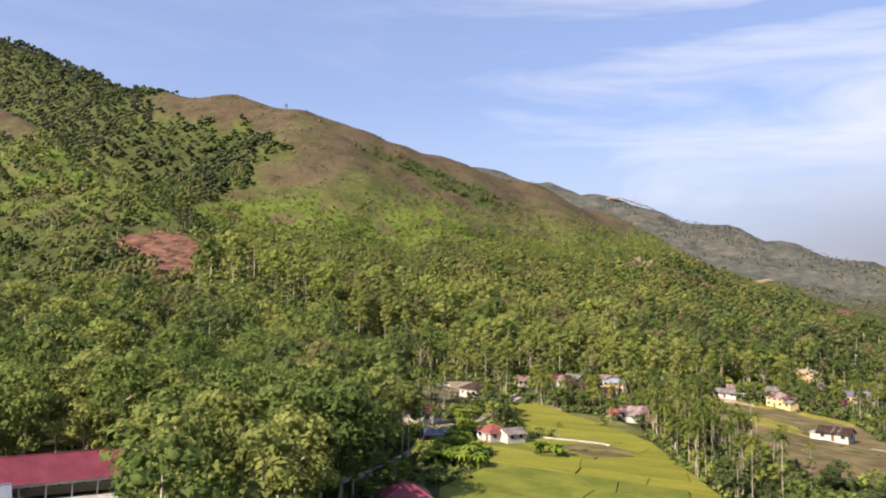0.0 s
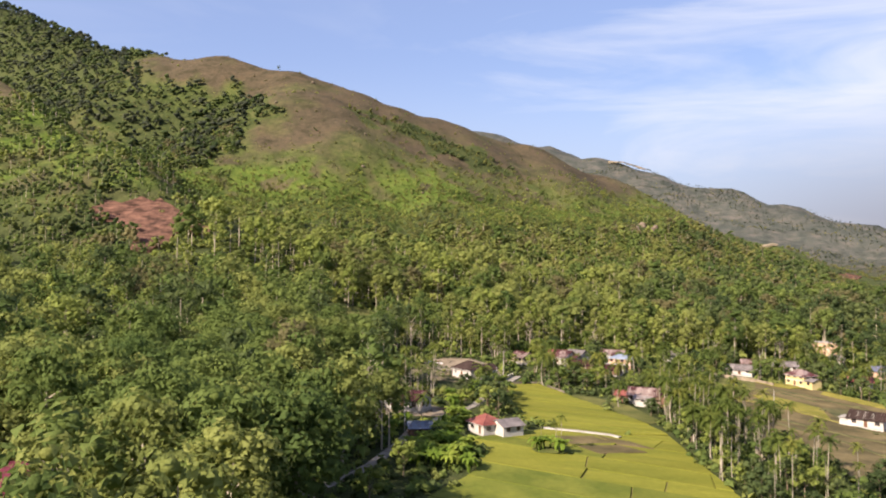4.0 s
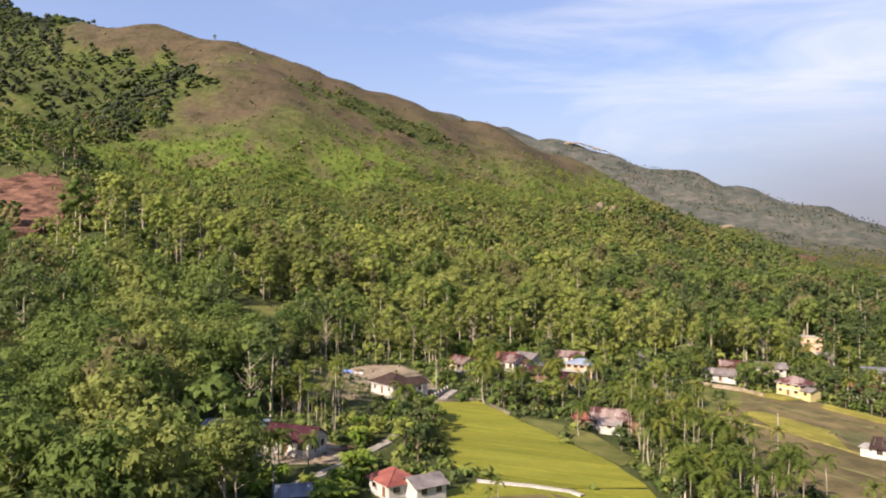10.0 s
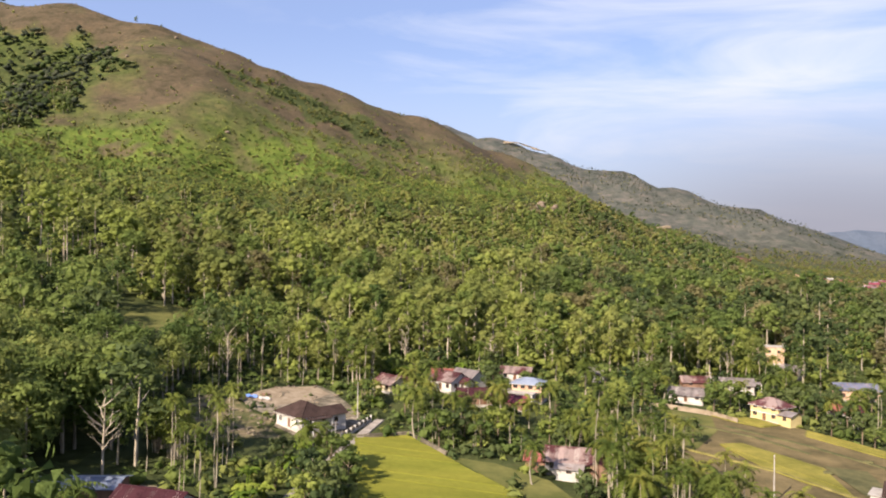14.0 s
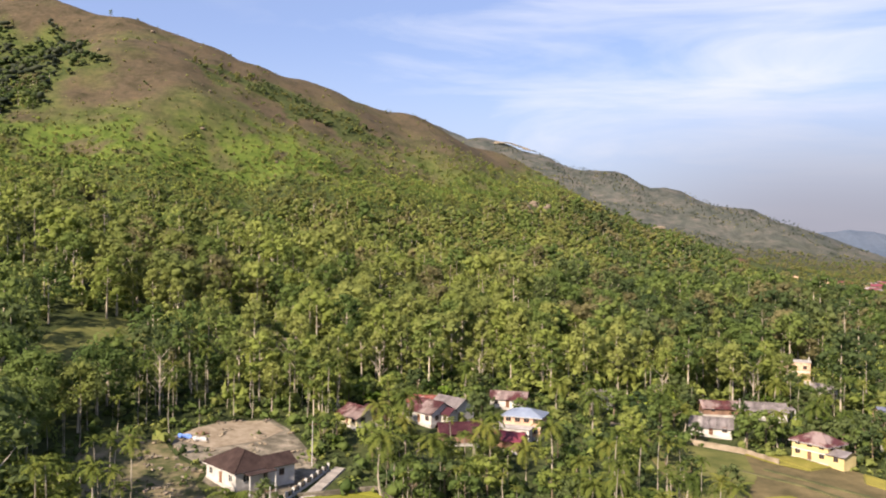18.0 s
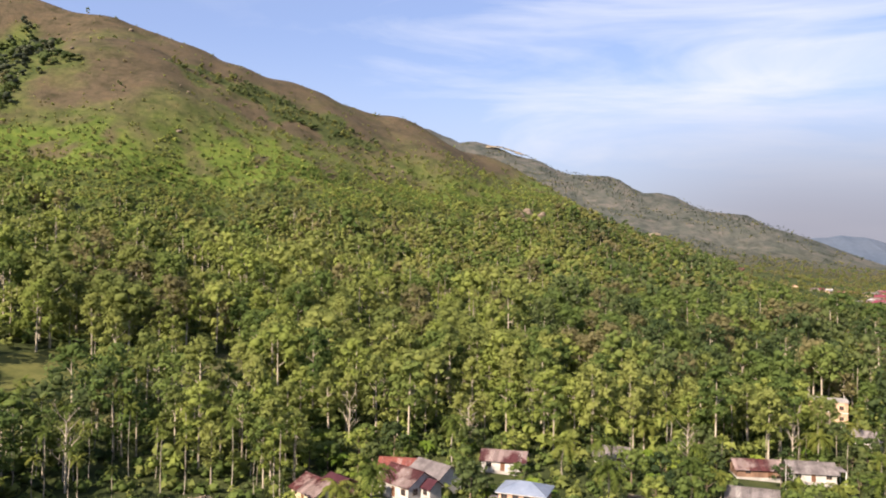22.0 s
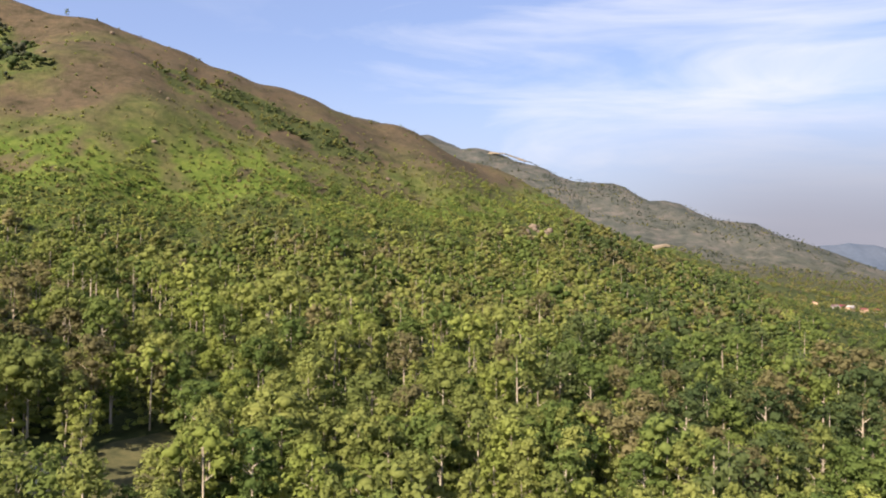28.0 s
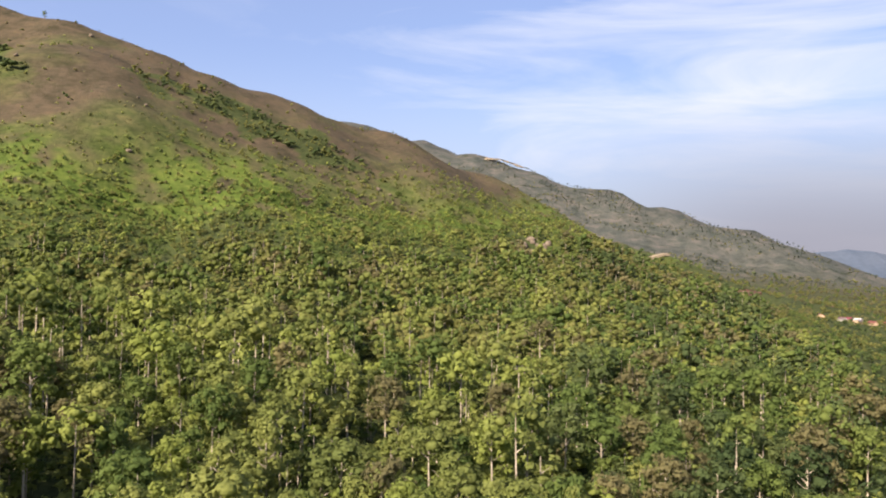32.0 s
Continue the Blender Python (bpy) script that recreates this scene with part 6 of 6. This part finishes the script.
    woods("slope_bushes", "green bushes thickening towards the foot of the mountain", None, bush_c, ((LEAF_LIGHT, 2), (LEAF_WOOD, 3), (LEAF_DEEP, 2)), BARK, jittered(-460, 260, 600, 1100, 6.0, 57, keep_slope), 58, 0.7, 1.7, "bushes")


# ---- garden plants ----
def gardens():
    rng = np.random.RandomState(6)
    prng = np.random.RandomState(78)

    def spots(x0, x1, y0, y1, gap, seed, n):
        s = jittered(x0, x1, y0, y1, gap, seed, free)
        return s[np.random.RandomState(seed).permutation(len(s))[:n]]

    areca = [spots(31, 50, 190, 300, 3.6, 1, 84), spots(-50, -37, 244, 284, 4.0, 2, 24), spots(116, 142, 302, 330, 4.0, 4, 34), spots(-76, -20, 334, 366, 5.0, 5, 44), spots(-70, -46, 286, 336, 6.0, 9, 16), spots(60, 130, 370, 420, 6.5, 6, 40), spots(30, 60, 165, 200, 5, 7, 18)]
    areca = np.concatenate(areca)
    short_areca = np.concatenate([spots(-4, 20, 284, 322, 4.0, 3, 44), spots(-22, 4, 318, 332, 4.0, 8, 10), np.array([(-4.2, 199.4), (-0.8, 200.0), (0.4, 198.8)])])
    for k, label in enumerate(("slender areca palm with a pale ringed trunk", "tall thin areca palm with yellow-green fronds")):
        h = (13.0, 11.0)[k]
        t = tree_kind("areca_palm", label, (("trunk", palm_trunk(rng, h, 0.11, 0.9), PALM_BARK), ("crown", palm_crown(rng, h, 11, 2.7, 1.9, 0.6, 7), LEAF_PALM)), "palm", "areca palms")
        planted(t, areca[k::2], prng, 0.65, 1.15)
        planted_more(t, (short_areca[k::2]), prng, 0.4, 0.68)
    coco = np.concatenate([spots(30, 50, 205, 300, 8, 11, 26), spots(-2, 26, 288, 310, 9, 12, 5), spots(-48, -34, 195, 232, 9, 13, 7), spots(52, 120, 330, 420, 14, 14, 18), spots(96, 150, 200, 330, 15, 15, 10), spots(-75, -42, 140, 240, 14, 16, 8), np.array([(34, 267), (38, 263), (18.5, 265), (41, 272), (36, 257), (31, 254), (43, 264), (40, 255), (-3, 319), (-9, 321), (31, 284), (37, 301), (21, 299), (-41, 214), (-36, 224), (16, 319), (41, 337), (61, 349), (79, 341), (112, 324), (45, 361), (66, 359), (-24, 262), (-3, 326), (36, 356), (12, 362), (104, 380), (118, 392)], float)])
    for k, label in enumerate(("coconut palm with long drooping fronds", "leaning coconut palm with a broad feathery crown")):
        h = (9.0, 7.0)[k]
        t = tree_kind("coconut_palm", label, (("trunk", palm_trunk(rng, h, 0.2, 1.8), PALM_BARK), ("crown", palm_crown(rng, h, 18, 4.2, 2.1, 0.85, 9), LEAF_PALM)), "palm", "coconut palms")
        planted(t, coco[k::2], prng, 0.8, 1.25)
    trees = np.concatenate([spots(30, 56, 170, 300, 9, 21, 26), spots(-22, 36, 286, 372, 6.5, 22, 46), spots(40, 150, 335, 425, 6.5, 23, 90), spots(98, 175, 200, 345, 8, 24, 60), spots(-48, -24, 150, 200, 6, 25, 12), np.array([(-20, 238), (-18, 243.5), (-17, 250), (-19, 256), (-16.5, 234), (-20, 262), (-18.5, 268), (-21, 247), (-16, 258), (-28, 252), (-29, 262)], float), spots(36, 70, 140, 200, 8, 26, 26), np.array([(53, 318), (56, 324), (53, 331), (58, 312), (54, 305), (57, 338), (60, 300), (52.5, 312), (95, 336), (100, 330), (106, 318), (112, 308), (66, 338), (82, 336), (104, 230), (107, 224), (111, 238), (97, 200), (91, 190), (109, 246), (113, 252), (86, 188), (104, 202), (110, 214), (112, 262), (108, 206), (116, 226)], float)])
    for k, (mat, label) in enumerate(((LEAF_DARK, "bushy dark green garden tree among the houses"), (LEAF_DEEP, "round-crowned garden tree among the houses"), (LEAF_LIGHT, "light green fruit tree among the houses"))):
        t = tree_kind("garden_tree", label, (("trunk", trunk(rng, 5.5, 0.17, 4, 1.6, 5), BARK_DARK), ("crown", crown(rng, 9, 3.3, 2.4, 6.6, 34, 0.34, 0.62), mat)), group="garden trees")
        side = trees[:, 0] > 52
        planted(t, np.concatenate([trees[~side][k::3], trees[side][::2] if k == 0 else trees[side][1::4] if k == 1 else trees[:0]]), prng, 0.65, 1.25)
    ban = np.concatenate([np.array([(-3.4, 199.0), (-1.2, 199.6), (-0.2, 198.2), (-4.4, 198.4)]), spots(-30, -18, 178, 198, 2.6, 35, 22), spots(-40, -23, 192, 232, 3.2, 31, 40), spots(-20, 34, 322, 376, 7, 32, 22), spots(-30, -22, 240, 280, 4, 33, 8), spots(60, 110, 352, 385, 8, 34, 14)])
    t = tree_kind("banana_plant", "clump of banana plants with broad torn leaves", (("leaves", banana_leaves(rng), LEAF_BANANA),), "banana plant", "banana plants")
    planted(t, ban, prng, 0.9, 1.4)
    bare = np.concatenate([spots(-110, -40, 140, 330, 26, 41, 16), spots(-90, 120, 380, 470, 34, 42, 16), np.array([(-21.0, 589.0), (-97.0, 736.0), (-47.0, 147.0)])])
    t = tree_kind("bare_tree", "leafless grey tree with forking branches", (("trunk", trunk(rng, 11, 0.2, 3, 2.4, 5), BARK), ("fork", bare_crown(rng, 12), BARK)), "tree", "bare trees")
    planted(t, bare, prng, 0.85, 1.25)
    umbrella = tree_kind("umbrella_tree", "pale green umbrella-crowned tree with two bare trunks", (("trunk", trunk(rng, 13.0, 0.2, 5, 3.0, 6), BARK), ("trunk", tuple(a + b for a, b in zip(trunk(rng, 13.0, 0.18, 4, 2.6, 6), (np.array((1.6, 0.4, 0.0)), 0))), BARK), ("crown", crown(rng, 19, 5.6, 11.0, 16.5, 80, 0.36, 0.5), LEAF_WOOD)))
    umbrella.matrix_basis = pose(-38.7, 188.4, gz(-38.7, 188.4) - 0.2)
    sh = Shape()
    leaves = Shape()
    for k in range(46):
        a, r, h = rng.uniform(0, 6.28), rng.uniform(0.1, 1.4), rng.uniform(7, 13)
        c0, s0, out = math.cos(a), math.sin(a), rng.uniform(1.0, 3.6)
        pts = [(r * c0 + out * u * u * c0, r * s0 + out * u * u * s0, h * (u - 0.18 * u * u * u)) for u in (0, 0.35, 0.7, 1.0)]
        tube(sh, pts, [0.06, 0.05, 0.035, 0.012], 4)
        for u in (0.5, 0.65, 0.8, 0.95, 1.0):
            leaf_cards(leaves, rng, (r * c0 + out * u * u * c0, r * s0 + out * u * u * s0, h * (u - 0.18 * u * u * u)), (0.7, 0.7, 0.5), 11, 0.34)
    bamboo = tree_kind("bamboo_clump", "tall clump of yellow-green bamboo with arching tips", (("stalk_tuft", sh.arrays(), BARK), ("leaves", leaves.arrays(), LEAF_LIGHT)), "bamboo")
    planted(bamboo, [(-55, 269), (-51, 266), (46, 322)], prng, 0.8, 1.1)
    island = new("grass_island")
    bm = bmesh.new()
    bmesh.ops.create_icosphere(bm, subdivisions=3, radius=1.0)
    for v in bm.verts:
        v.co = Vector((v.co.x * 4.2, v.co.y * 2.4, v.co.z * 0.5)) * (1 + 0.12 * math.sin(5 * math.atan2(v.co.y, v.co.x)))
    part("mound", bm, GRASS, island)
    island.matrix_basis = pose(-2, 199, gz(-2, 199) + 0.45)
    tagged(island, "overgrown grassy island in the rice field", "mound")
    lone = tree_kind("ridge_tree", "lone dark tree on the mountain ridge", (("trunk", trunk(rng, 6, 0.3, 3, 1.5, 5), BARK_DARK), ("crown", crown(rng, 6, 2.6, 3, 10, 14, 0.8), LEAF_DEEP)))
    lone.matrix_basis = pose(-432, 1119, gz(-432, 1119) - 0.3)


forest()
gardens()
